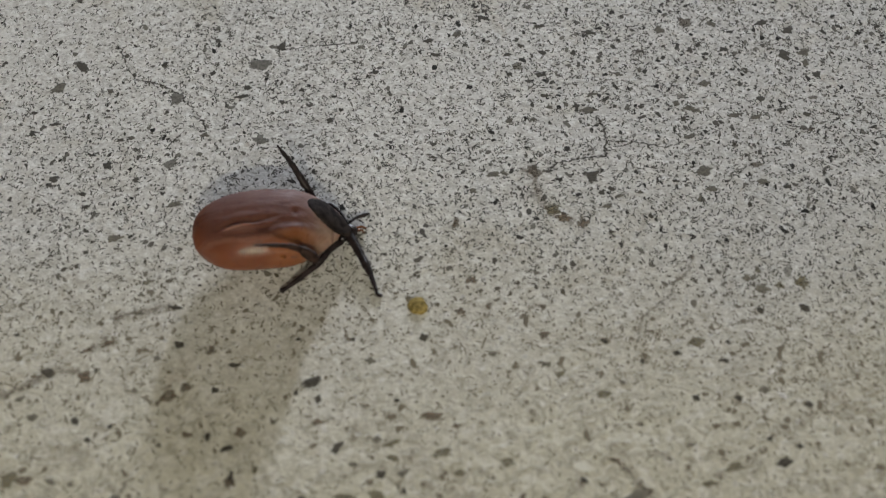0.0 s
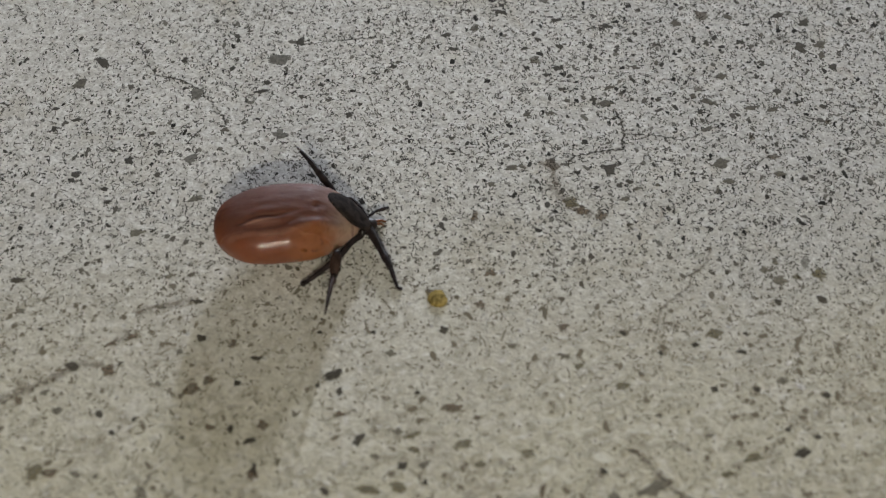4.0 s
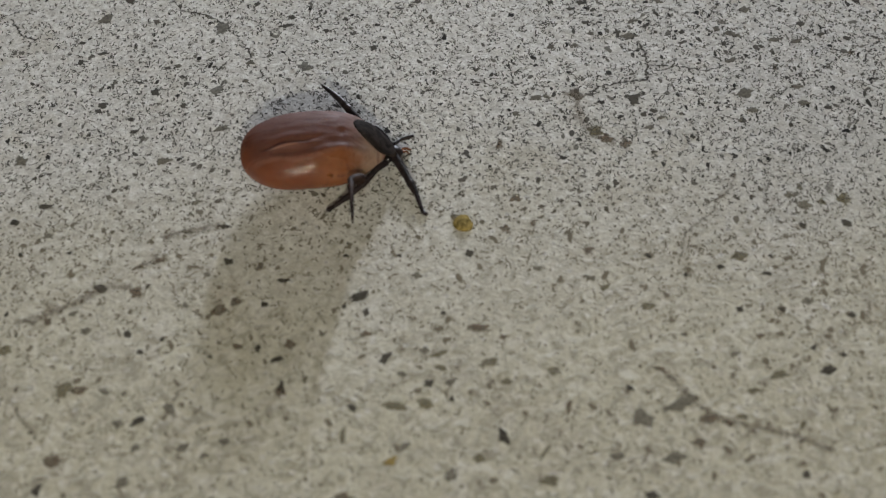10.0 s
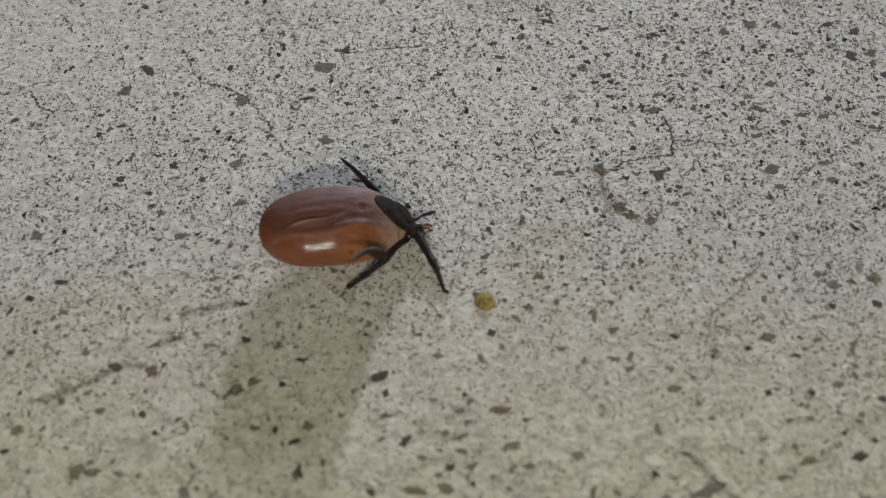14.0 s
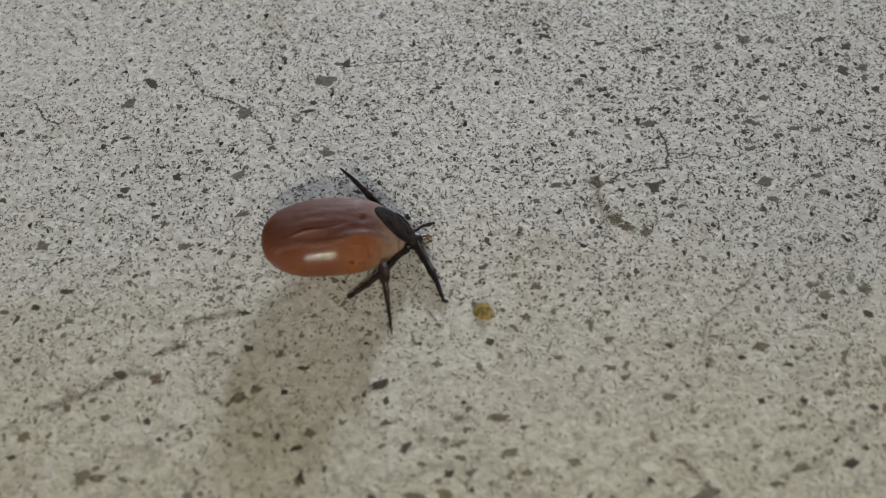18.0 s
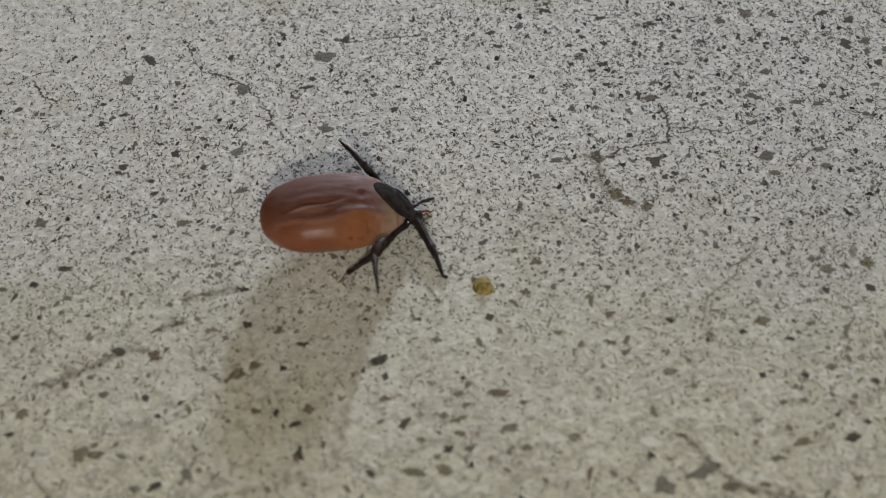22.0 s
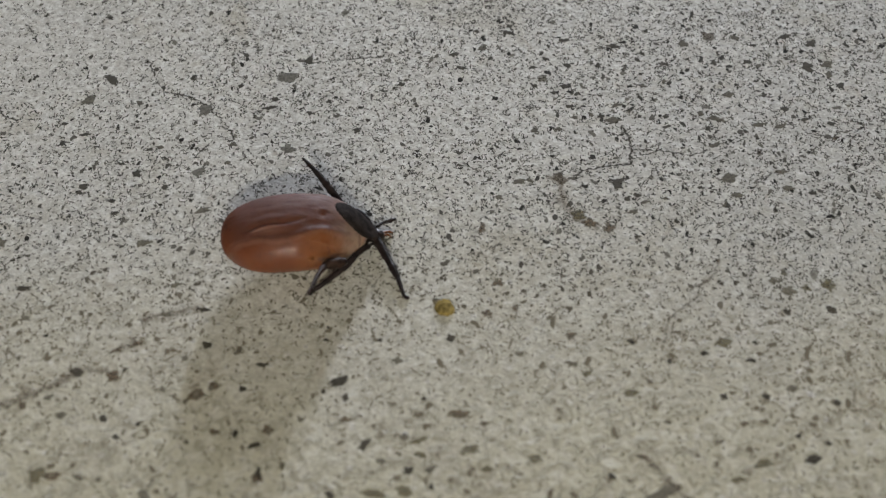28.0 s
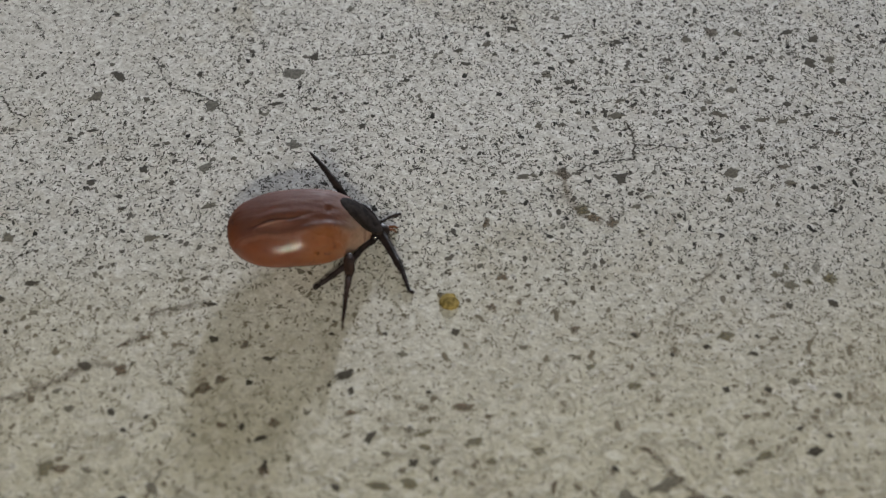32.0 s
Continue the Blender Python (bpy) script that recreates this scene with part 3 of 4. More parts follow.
leg([(3.10, 2.60, 1.0), (3.60, 3.10, 1.0), (4.05, 2.70, 1.0), (4.42, 2.20, 0.95)], [0.10, 0.12, 0.13, 0.11],
    [(4.40, 2.24, 0.95), (4.62, 1.85, 0.9), (4.85, 1.50, 0.9)], [0.10, 0.08, 0.05], "thin dark leg folded against the head", 9)

# the hind leg, which lifts and sinks a little
HIP = Vector((2.55, 3.55, 1.45))
hind = part("leg", tube([(-1.3, 0.1, -0.25), (-0.5, 0.05, -0.05), (0.6, 0.06, 0.10), (1.3, 0.04, 0.16), (1.9, 0.0, 0.14)], [0.16, 0.20, 0.24, 0.25, 0.22], 14, 6, 0.06, 7), LEG, tick, "thin black hind leg stretched backward")
part("foot", tube([(1.85, 0.0, 0.14), (2.6, -0.04, 0.08), (3.3, -0.02, 0.03), (3.85, 0.0, 0.0)], [0.22, 0.18, 0.13, 0.04], 12, 5, 0.06, 8), LEG, hind)

# the leg that keeps feeling about: a short thick joint and a long thin shank
JOINT = Vector((2.895, -1.960, 1.640))
part("coxa", ball(JOINT, (0.26, 0.24, 0.24)), LEG, tick, "round black leg joint")
feeler = part("leg", tube([(-0.05, 0, 0), (0.3, 0, 0.02), (0.95, 0, 0.02), (1.37, 0, 0)], [0.22, 0.33, 0.34, 0.23], 14, 5, 0.06, 21), FEELER, tick, "black leg that swings to and fro")
shank = part("foot", tube([(-0.02, 0, 0), (0.8, 0, 0.13), (1.7, 0, 0.17), (3.0, 0, 0.08), (4.1, 0, 0)], [0.21, 0.19, 0.15, 0.11, 0.05], 12, 6, 0.06, 23), FEELER, feeler)


def reach(a, b):
    """The pose at a, in millimetres, whose x axis runs to b."""
    x = (b - a).normalized()
    y = Vector((0, 0, 1)).cross(x).normalized()
    return Matrix.Translation(a * MM) @ Matrix((x, y, x.cross(y))).transposed().to_4x4()


def motions():
    """The feeling leg: at each time the places of its knee and of its tip, in millimetres."""
    rows = [
        (0, (2.04, -2.00, 2.69), (-0.49, -3.80, 5.37)),
        (1, (2.03, -1.99, 2.68), (-0.61, -3.72, 5.29)),
        (2, (1.98, -1.83, 2.63), (-0.64, -3.57, 5.26)),
        (3, (2.45, -2.55, 2.77), (-0.25, -4.53, 5.14)),
        (3.5, (2.58, -3.23, 1.29), (1.81, -7.07, 2.49)),
        (5.5, (2.95, -3.01, 0.79), (2.83, -6.96, 1.91)),
        (6, (2.93, -3.31, 1.73), (2.83, -7.33, 2.54)),
        (6.5, (2.97, -3.30, 1.79), (2.56, -7.16, 3.13)),
        (7, (2.64, -3.14, 2.24), (2.12, -7.15, 2.94)),
        (7.5, (2.62, -3.24, 1.97), (2.16, -7.21, 2.89)),
        (8, (2.29, -3.14, 1.94), (2.21, -7.19, 2.58)),
        (8.5, (2.10, -3.06, 1.67), (2.20, -7.03, 2.68)),
        (9, (2.15, -3.09, 1.67), (2.51, -6.97, 2.94)),
        (9.5, (2.18, -3.11, 1.74), (2.39, -7.01, 2.98)),
        (10, (2.22, -2.82, 2.44), (2.39, -6.86, 3.09)),
        (10.5, (2.18, -2.83, 2.38), (2.29, -6.85, 3.16)),
        (11, (1.89, -2.40, 2.44), (1.90, -6.37, 3.45)),
        (11.5, (1.91, -2.41, 2.46), (1.79, -6.36, 3.54)),
        (12, (1.89, -2.45, 2.40), (1.86, -6.24, 3.96)),
        (12.5, (1.94, -2.19, 2.57), (1.70, -5.74, 4.61)),
        (13, (2.22, -2.43, 2.62), (1.18, -5.42, 5.08)),
        (14.5, (2.18, -2.42, 2.60), (1.16, -5.44, 5.02)),
        (16.5, (3.19, -3.25, 1.90), (3.47, -7.29, 1.26)),
        (17, (3.04, -3.28, 1.87), (3.56, -7.25, 0.99)),
        (18, (3.00, -3.31, 1.64), (3.42, -7.39, 1.63)),
        (19, (2.89, -3.29, 1.91), (2.87, -7.37, 2.31)),
        (20, (2.56, -3.21, 1.25), (2.74, -7.23, 2.04)),
        (21, (2.44, -3.23, 1.58), (2.77, -7.21, 2.54)),
        (21.5, (2.31, -3.18, 1.76), (2.77, -7.12, 2.77)),
        (22, (2.40, -3.21, 1.76), (2.73, -7.16, 2.83)),
        (23, (2.31, -3.16, 1.40), (2.62, -7.02, 2.75)),
        (24, (2.08, -2.95, 1.20), (2.29, -6.81, 2.55)),
        (24.5, (2.14, -3.07, 1.47), (2.38, -6.91, 2.88)),
        (26.5, (1.76, -2.66, 1.91), (1.32, -6.34, 3.65)),
        (27, (2.23, -2.91, 2.34), (1.46, -6.42, 4.31)),
        (28, (1.77, -2.59, 2.07), (0.95, -6.29, 3.64)),
        (28.5, (2.14, -3.03, 1.97), (2.29, -7.09, 2.51)),
        (29, (2.85, -3.30, 1.85), (2.60, -7.39, 1.73)),
        (30, (2.95, -3.31, 1.70), (2.66, -7.34, 0.97)),
        (31, (2.96, -3.31, 1.63), (2.73, -7.40, 1.38)),
        (32, (2.92, -3.30, 1.44), (2.52, -7.38, 1.31)),
    ]
    walk(hind, [(t, reach(HIP, Vector(tip))) for t, tip in [
        (0, (0.43, 5.75, 3.79)),
        (6, (0.29, 6.65, 1.74)),
        (9, (0.21, 6.61, 1.47)),
        (13, (0.13, 6.54, 1.64)),
        (19, (0.05, 6.42, 2.02)),
        (23, (0.07, 6.30, 2.51)),
        (28, (0.17, 6.34, 2.61)),
        (30, (0.28, 6.54, 2.30)),
        (32, (0.29, 6.43, 2.64)),
    ]])
    knees = [(t, reach(JOINT, Vector(k))) for t, k, tip in rows]
    walk(feeler, knees)
    walk(shank, [(t, m.inverted() @ reach(Vector(k), Vector(tip))) for (t, m), (_, k, tip) in zip(knees, rows)])


# ---- grains, cracks and flecks of the stone ----
def outline(seed, points=12):
    """A flat, slightly domed chip of about unit size with an uneven edge."""
    rng = random.Random(seed)
    bm = bmesh.new()
    rough = [rng.uniform(0.28, 1.35) for _ in range(points)]
    rad = [0.5 * (0.7 * rough[k] + 0.15 * rough[k - 1] + 0.15 * rough[(k + 1) % points]) for k in range(points)]
    ang = [2 * math.pi * (k + rng.uniform(-0.3, 0.3)) / points for k in range(points)]
    edge = [bm.verts.new((r * math.cos(a), r * math.sin(a), 0.3e-5)) for r, a in zip(rad, ang)]
    crown = [bm.verts.new((0.55 * r * math.cos(a), 0.55 * r * math.sin(a), 2.6e-5)) for r, a in zip(rad, ang)]
    for k in range(points):
        j = (k + 1) % points
        bm.faces.new((edge[k], edge[j], crown[j], crown[k]))
    bm.faces.new(crown)
    return bm


CHIPS = {}
grain_rng = random.Random(4)


def grain(kind, x, y, long, wide, turn):
    """One mineral grain set in the stone: place and size in millimetres, turn in degrees."""
    v = grain_rng.randrange(16)
    wide = max(wide, 0.5 * long)
    turn = turn or grain_rng.uniform(-28, 28)
    if (kind, v) not in CHIPS:
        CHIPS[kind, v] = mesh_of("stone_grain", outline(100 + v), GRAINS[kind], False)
    ob = new("stone_grain", CHIPS[kind, v])
    ob.parent = floor
    ob.matrix_basis = pose(x * MM, y * MM, 0, 0, 0, turn) @ Matrix.Diagonal((long * MM * 1.32, wide * MM * 1.32, 1, 1))


def grains():
    grain("grey", -15.1, 15.3, 0.90, 1.01, 0)
    grain("dark", -13.7, 17.3, 0.75, 1.03, 20)
    grain("pale", -1.3, 17.3, 1.17, 1.27, 25)
    grain("pale", -7.0, 14.0, 0.73, 1.37, 0)
    grain("dark", 0.1, 18.8, 0.59, 0.97, 0)
    grain("dark", -2.1, 14.9, 0.47, 0.50, 0)
    grain("dark", -11.1, 7.9, 0.75, 0.60, 0)
    grain("dark", -14.5, 6.8, 0.70, 0.63, 0)
    grain("dark", -12.1, 4.3, 0.59, 0.30, 0)
    grain("grey", -10.1, 1.6, 1.35, 0.65, 0)
    grain("grey", -6.4, 4.3, 1.03, 0.44, 0)
    grain("pale", -7.0, 7.9, 1.41, 0.78, 0)
    grain("pale", -1.1, 9.9, 0.97, 0.72, 0)
    grain("dark", 0.3, 13.4, 0.36, 0.53, 0)
    grain("dark", -16.4, 11.0, 0.46, 0.52, 0)
    grain("dark", -15.0, 11.8, 0.77, 0.34, 0)
    grain("dark", -8.0, 17.4, 0.43, 0.48, 0)
    grain("dark", -7.2, 24.5, 0.28, 0.60, 0)
    grain("grey", -19.1, 2.0, 0.87, 0.86, 0)
    grain("grey", -11.5, 14.9, 0.47, 0.54, 0)
    grain("grey", -9.7, 10.4, 0.51, 0.44, 0)
    grain("pale", 2.6, 24.2, 0.50, 0.60, 0)
    grain("dark", 4.3, 12.5, 0.34, 0.41, 0)
    grain("dark", 3.5, 11.5, 0.46, 0.59, 0)
    grain("dark", 0.7, 9.5, 0.28, 0.36, 0)
    grain("dark", -14.6, 24.2, 0.44, 0.39, 0)
    grain("grey", -4.8, 10.5, 0.56, 0.51, 0)
    grain("pale", -11.3, 3.6, 0.44, 0.40, 0)
    grain("dark", -16.4, 13.0, 0.36, 0.38, 0)
    grain("grey", -5.1, 8.7, 0.35, 0.43, 0)
    grain("dark", -4.6, 16.4, 0.37, 0.55, 0)
    grain("dark", 6.6, 16.1, 0.53, 0.47, 0)
    grain("dark", 1.6, 14.5, 0.37, 0.46, 0)
    grain("olive", 16.4, 16.3, 0.84, 0.86, 0)
    grain("grey", 26.7, 19.6, 0.64, 0.99, 0)
    grain("brown", 28.7, 20.4, 0.91, 0.91, 0)
    grain("dark", 35.1, 16.8, 0.89, 0.96, 0)
    grain("dark", 35.9, 19.3, 0.75, 0.74, 0)
    grain("grey", 36.6, 17.0, 0.79, 0.72, 0)
    grain("grey", 36.5, 15.9, 0.47, 0.71, 0)
    grain("dark", 37.1, 14.7, 0.57, 0.70, 0)
    grain("dark", 31.1, 17.5, 0.74, 0.48, 0)
    grain("dark", 18.4, 20.4, 0.81, 0.45, 0)
    grain("dark", 14.3, 21.4, 1.09, 0.50, 0)
    grain("dark", 10.9, 17.7, 0.80, 0.24, 0)
    grain("dark", 10.3, 19.1, 0.64, 0.49, 0)
    grain("grey", 12.5, 19.8, 0.75, 0.65, 0)
    grain("dark", 12.1, 21.6, 0.54, 0.42, 0)
    grain("dark", 14.5, 22.1, 0.44, 0.42, 0)
    grain("dark", 16.9, 18.4, 0.59, 0.36, 0)
    grain("dark", 18.3, 17.6, 0.53, 0.40, 0)
    grain("dark", 17.9, 15.4, 0.63, 0.50, 0)
    grain("dark", 20.5, 17.5, 0.42, 0.56, 0)
    grain("dark", 25.3, 17.5, 0.48, 0.40, 0)
    grain("dark", 34.1, 20.1, 1.07, 0.42, 0)
    grain("grey", 20.9, 11.9, 1.18, 0.60, 0)
    grain("dark", 20.2, 12.3, 0.46, 0.52, 0)
    grain("dark", 24.6, 12.1, 0.36, 0.45, 0)
    grain("dark", 27.3, 10.8, 0.41, 0.44, 0)
    grain("grey", 27.8, 11.8, 0.77, 0.45, 0)
    grain("dark", 32.8, 12.5, 0.46, 0.68, 0)
    grain("dark", 35.8, 11.0, 0.46, 0.52, 0)
    grain("brown", 35.7, 9.5, 0.55, 0.51, 0)
    grain("grey", 27.9, 6.0, 1.33, 0.77, 0)
    grain("brown", 31.6, 6.5, 0.84, 0.53, 0)
    grain("dark", 21.2, 4.4, 0.44, 0.54, 0)
    grain("brown", 19.7, 1.8, 0.77, 0.79, 0)
    grain("grey", 14.2, 6.2, 0.84, 0.48, 0)
    grain("grey", 15.0, 6.3, 0.49, 0.35, 0)
    grain("dark", 12.3, 6.5, 0.32, 0.38, 0)
    grain("dark", 9.1, 6.8, 0.40, 0.28, 0)
    grain("dark", 10.4, 7.9, 0.35, 0.28, 0)
    grain("grey", 12.8, 4.8, 0.59, 0.41, 0)
    grain("brown", 11.6, 2.1, 0.48, 0.85, 0)
    grain("grey", 21.4, 3.2, 0.73, 0.30, 0)
    grain("dark", 21.4, 1.0, 0.62, 0.29, 0)
    grain("dark", 24.1, 2.2, 0.38, 0.40, 0)
    grain("grey", 23.6, 4.3, 0.39, 0.34, 0)
    grain("grey", 28.3, 4.4, 0.73, 0.44, 0)
    grain("dark", 33.2, 4.4, 0.63, 0.27, 0)
    grain("dark", 30.6, 3.0, 0.39, 0.40, 0)
    grain("dark", 20.6, 5.6, 0.74, 0.55, -30)
    grain("dark", 26.0, 5.2, 0.39, 0.34, 0)
    grain("grey", 30.9, 11.1, 0.76, 0.45, 0)
    grain("dark", 34.0, 11.4, 0.66, 0.45, 0)
    grain("dark", 9.3, -6.9, 0.50, 0.58, 0)
    grain("brown", 16.5, -7.0, 0.91, 0.64, 0)
    grain("dark", 20.1, -7.6, 0.36, 0.40, 0)
    grain("brown", 12.4, -2.6, 0.89, 0.55, 0)
    grain("brown", 13.3, -4.7, 0.64, 0.48, 0)
    grain("brown", 11.6, -5.0, 0.60, 0.54, 0)
    grain("olive", 32.7, -3.6, 0.74, 1.05, 0)
    grain("pale", 32.0, -2.6, 0.88, 0.88, 0)
    grain("grey", 30.2, -4.0, 1.01, 0.67, 20)
    grain("grey", 29.4, -3.1, 0.56, 0.56, 0)
    grain("olive", 31.4, -3.7, 0.46, 0.68, 0)
    grain("dark", 32.5, -5.5, 0.77, 0.48, -20)
    grain("dark", 29.8, -5.6, 0.50, 0.42, 0)
    grain("dark", 27.1, -9.3, 0.62, 0.34, 0)
    grain("dark", 25.0, -11.9, 0.52, 0.44, 0)
    grain("olive", 19.6, -11.4, 1.27, 0.49, 0)
    grain("dark", 27.5, -12.0, 0.44, 0.33, 0)
    grain("dark", 29.4, -16.5, 1.05, 0.56, 30)
    grain("dark", 30.5, -15.4, 0.42, 0.31, 0)
    grain("brown", 25.9, -13.9, 0.52, 0.48, 0)
    grain("grey", 24.4, -15.0, 0.47, 0.31, 0)
    grain("brown", 19.9, -16.0, 0.89, 0.41, 0)
    grain("dark", 22.2, -9.2, 0.36, 0.34, 0)
    grain("dark", 24.3, -8.6, 0.58, 0.34, 0)
    grain("olive", 17.2, -9.9, 0.97, 0.36, 0)
    grain("grey", 16.4, -9.1, 0.62, 0.39, 0)
    grain("dark", 7.6, -11.4, 0.40, 0.33, 0)
    grain("olive", 7.3, -15.4, 0.77, 0.46, 0)
    grain("olive", 11.0, -16.5, 0.76, 0.50, 0)
    grain("dark", 18.0, -17.2, 0.46, 0.50, 0)
    grain("dark", 7.9, -17.5, 0.29, 0.55, 0)
    grain("brown", 20.9, -10.6, 0.40, 0.39, 0)
    grain("grey", 13.4, -8.2, 0.45, 0.40, 0)
    grain("white", 30.1, -11.9, 0.65, 0.33, 0)
    grain("dark", 16.3, -3.3, 0.26, 0.31, 0)
    grain("brown", 21.5, -13.6, 0.52, 0.32, 0)
    grain("dark", 28.9, -14.8, 0.34, 0.42, 0)
    grain("dark", 27.5, -7.9, 0.31, 0.35, 0)
    grain("brown", 11.0, -13.3, 0.43, 0.32, 0)
    grain("dark", 2.7, -9.8, 0.97, 0.75, 40)
    grain("dark", 4.2, -14.5, 0.48, 1.09, 0)
    grain("dark", 3.0, -11.2, 0.40, 0.57, 0)
    grain("dark", 1.7, -10.7, 0.30, 0.33, 0)
    grain("dark", -5.8, -4.1, 0.70, 0.36, 0)
    grain("grey", -8.1, -4.4, 0.77, 0.32, 0)
    grain("brown", -4.7, -10.1, 0.67, 0.71, 30)
    grain("brown", -1.4, -13.4, 0.68, 0.75, 20)
    grain("dark", -2.1, -14.4, 0.81, 0.39, 20)
    grain("dark", -3.0, -10.3, 0.47, 0.50, 0)
    grain("dark", -3.3, -13.5, 0.42, 0.51, 0)
    grain("dark", -1.9, -8.5, 0.61, 0.36, 0)
    grain("brown", -3.4, -7.4, 0.48, 0.65, 0)
    grain("dark", -5.3, -6.9, 0.61, 0.57, 0)
    grain("grey", -7.7, -10.2, 0.33, 0.46, 0)
    grain("dark", 1.8, -6.8, 0.38, 0.30, 0)
    grain("grey", 0.4, -12.7, 0.33, 0.36, 0)
    grain("brown", 3.0, -12.7, 0.62, 0.52, 0)
    grain("grey", -7.6, -2.0, 0.60, 0.40, 0)
    grain("grey", -7.9, -3.0, 0.42, 0.32, 0)
    grain("dark", -1.8, -16.3, 0.38, 1.06, 0)
    grain("olive", -0.5, -15.9, 0.54, 0.53, 0)
    grain("dark", 1.9, -5.8, 0.21, 0.22, 0)
    grain("dark", -4.4, -2.4, 0.25, 0.28, 0)
    grain("grey", -6.0, -14.0, 0.36, 0.39, 0)
    grain("grey", -6.6, -7.9, 0.44, 0.43, 0)
    grain("white", 2.7, -7.3, 0.61, 0.22, 0)
    grain("dark", -11.0, -12.2, 0.55, 0.64, 0)
    grain("dark", -12.9, -8.7, 0.94, 0.67, 0)
    grain("brown", -10.8, -9.1, 0.80, 0.75, 0)
    grain("brown", -15.8, -11.1, 0.53, 0.57, 0)
    grain("grey", -13.4, -11.8, 0.59, 0.57, 0)
    grain("dark", -19.3, -7.4, 0.47, 0.43, 0)
    grain("dark", -18.8, -3.2, 0.63, 0.55, 0)
    grain("olive", -18.1, -13.0, 0.84, 0.72, 0)
    grain("dark", -17.0, -1.9, 0.77, 0.51, 0)
    grain("dark", -10.1, -13.5, 0.52, 0.39, 0)
    grain("olive", -14.3, -15.9, 1.15, 1.02, 0)
    grain("brown", -13.3, -16.0, 0.75, 0.64, 0)
    grain("dark", -9.8, -18.3, 0.95, 0.47, 20)
    grain("grey", -10.9, -18.4, 0.56, 0.62, 0)
    grain("grey", -8.1, -17.6, 0.57, 0.79, 0)
    grain("grey", -9.8, -20.1, 0.56, 0.41, 0)
    grain("grey", -7.2, -20.2, 0.64, 0.56, 0)
    grain("grey", -10.3, -22.3, 0.80, 0.64, 0)
    grain("dark", -14.9, -22.6, 0.46, 0.98, -20)
    grain("olive", 6.3, -17.8, 0.95, 0.68, 0)
    grain("olive", 4.5, -17.9, 1.43, 0.57, 0)
    grain("ochre", 4.4, -21.5, 0.68, 0.64, 0)
    grain("grey", 5.1, -20.6, 0.72, 0.70, 0)
    grain("brown", 1.7, -23.7, 1.29, 0.48, 0)
    grain("olive", 1.7, -19.8, 0.38, 1.22, 0)
    grain("dark", 2.2, -17.9, 0.48, 0.47, 0)
    grain("grey", -4.9, -19.9, 0.47, 0.56, 0)
    grain("grey", -5.9, -20.7, 0.47, 0.40, 0)
    grain("brown", -14.4, -20.8, 1.19, 0.86, 0)
    grain("grey", 18.6, -19.3, 1.28, 1.13, -40)
    grain("dark", 10.7, -20.2, 0.60, 1.31, 15)
    grain("brown", 14.4, -18.4, 0.52, 0.99, 0)
    grain("brown", 22.2, -19.4, 0.81, 0.77, 0)
    grain("brown", 23.2, -19.8, 0.77, 0.46, 0)
    grain("brown", 21.4, -21.0, 0.80, 0.50, 0)
    grain("grey", 20.6, -18.5, 1.68, 0.52, 0)
    grain("olive", 9.2, -21.6, 0.72, 0.59, 0)
    grain("olive", 12.8, -21.4, 0.38, 1.29, 0)
    grain("olive", 13.0, -23.1, 1.00, 0.63, 0)
    grain("dark", 18.4, -24.2, 0.99, 0.48, 0)
    grain("dark", 26.9, -23.3, 0.46, 0.73, 0)
    grain("olive", 27.3, -20.1, 0.47, 0.82, 0)
    grain("grey", 16.9, -21.7, 0.80, 0.55, 0)
    grain("grey", 19.9, -22.0, 1.38, 0.54, 0)
    grain("grey", 7.7, -22.5, 0.71, 0.83, 0)
    grain("olive", 24.1, -19.4, 0.85, 0.41, 0)
    grain("dark", 15.9, 17.5, 0.55, 0.37, 0)
    grain("dark", 17.1, 14.8, 0.40, 0.36, 0)
    grain("dark", 20.3, 14.4, 0.37, 0.20, 0)
    grain("dark", 18.2, 13.4, 0.67, 0.25, 0)
    grain("dark", 28.7, 17.5, 0.46, 0.66, 0)
    grain("grey", 29.2, 14.1, 0.80, 0.56, 0)
    grain("dark", 27.4, 14.8, 0.60, 0.32, 0)
    grain("grey", 27.6, 9.2, 0.91, 0.41, 0)
    grain("grey", 28.2, 11.6, 0.79, 0.46, 0)
    grain("grey", 27.0, 12.3, 0.53, 0.47, 0)
    grain("brown", 27.5, 12.9, 0.63, 0.43, 0)
    grain("dark", 24.3, 21.1, 0.33, 0.43, 0)
    grain("dark", 23.7, 18.7, 0.30, 0.42, 0)
    grain("dark", 22.8, 12.2, 0.32, 0.27, 0)
    grain("grey", 18.4, 12.2, 0.45, 0.39, 0)
    grain("grey", 15.6, 11.0, 0.53, 0.53, 0)
    grain("grey", 17.2, 11.1, 0.45, 0.38, 0)
    grain("grey", 21.4, 13.4, 0.80, 0.35, 0)
    grain("grey", 19.5, 12.5, 0.37, 0.39, 0)
    grain("dark", 22.2, 12.8, 0.37, 0.31, 0)
    grain("grey", 23.4, 15.3, 0.67, 0.36, -25)
    grain("grey", 24.9, 15.7, 0.32, 0.49, 0)
    grain("dark", 23.1, 14.0, 0.29, 0.55, 40)
    grain("grey", 30.6, 20.2, 0.52, 0.81, 40)
    grain("dark", 26.9, 18.0, 0.33, 0.33, 0)
    grain("dark", 29.8, 10.4, 0.36, 0.34, 0)
    grain("dark", 21.8, 19.6, 0.83, 0.21, 0)
    grain("dark", 15.9, 15.6, 0.41, 0.44, 0)
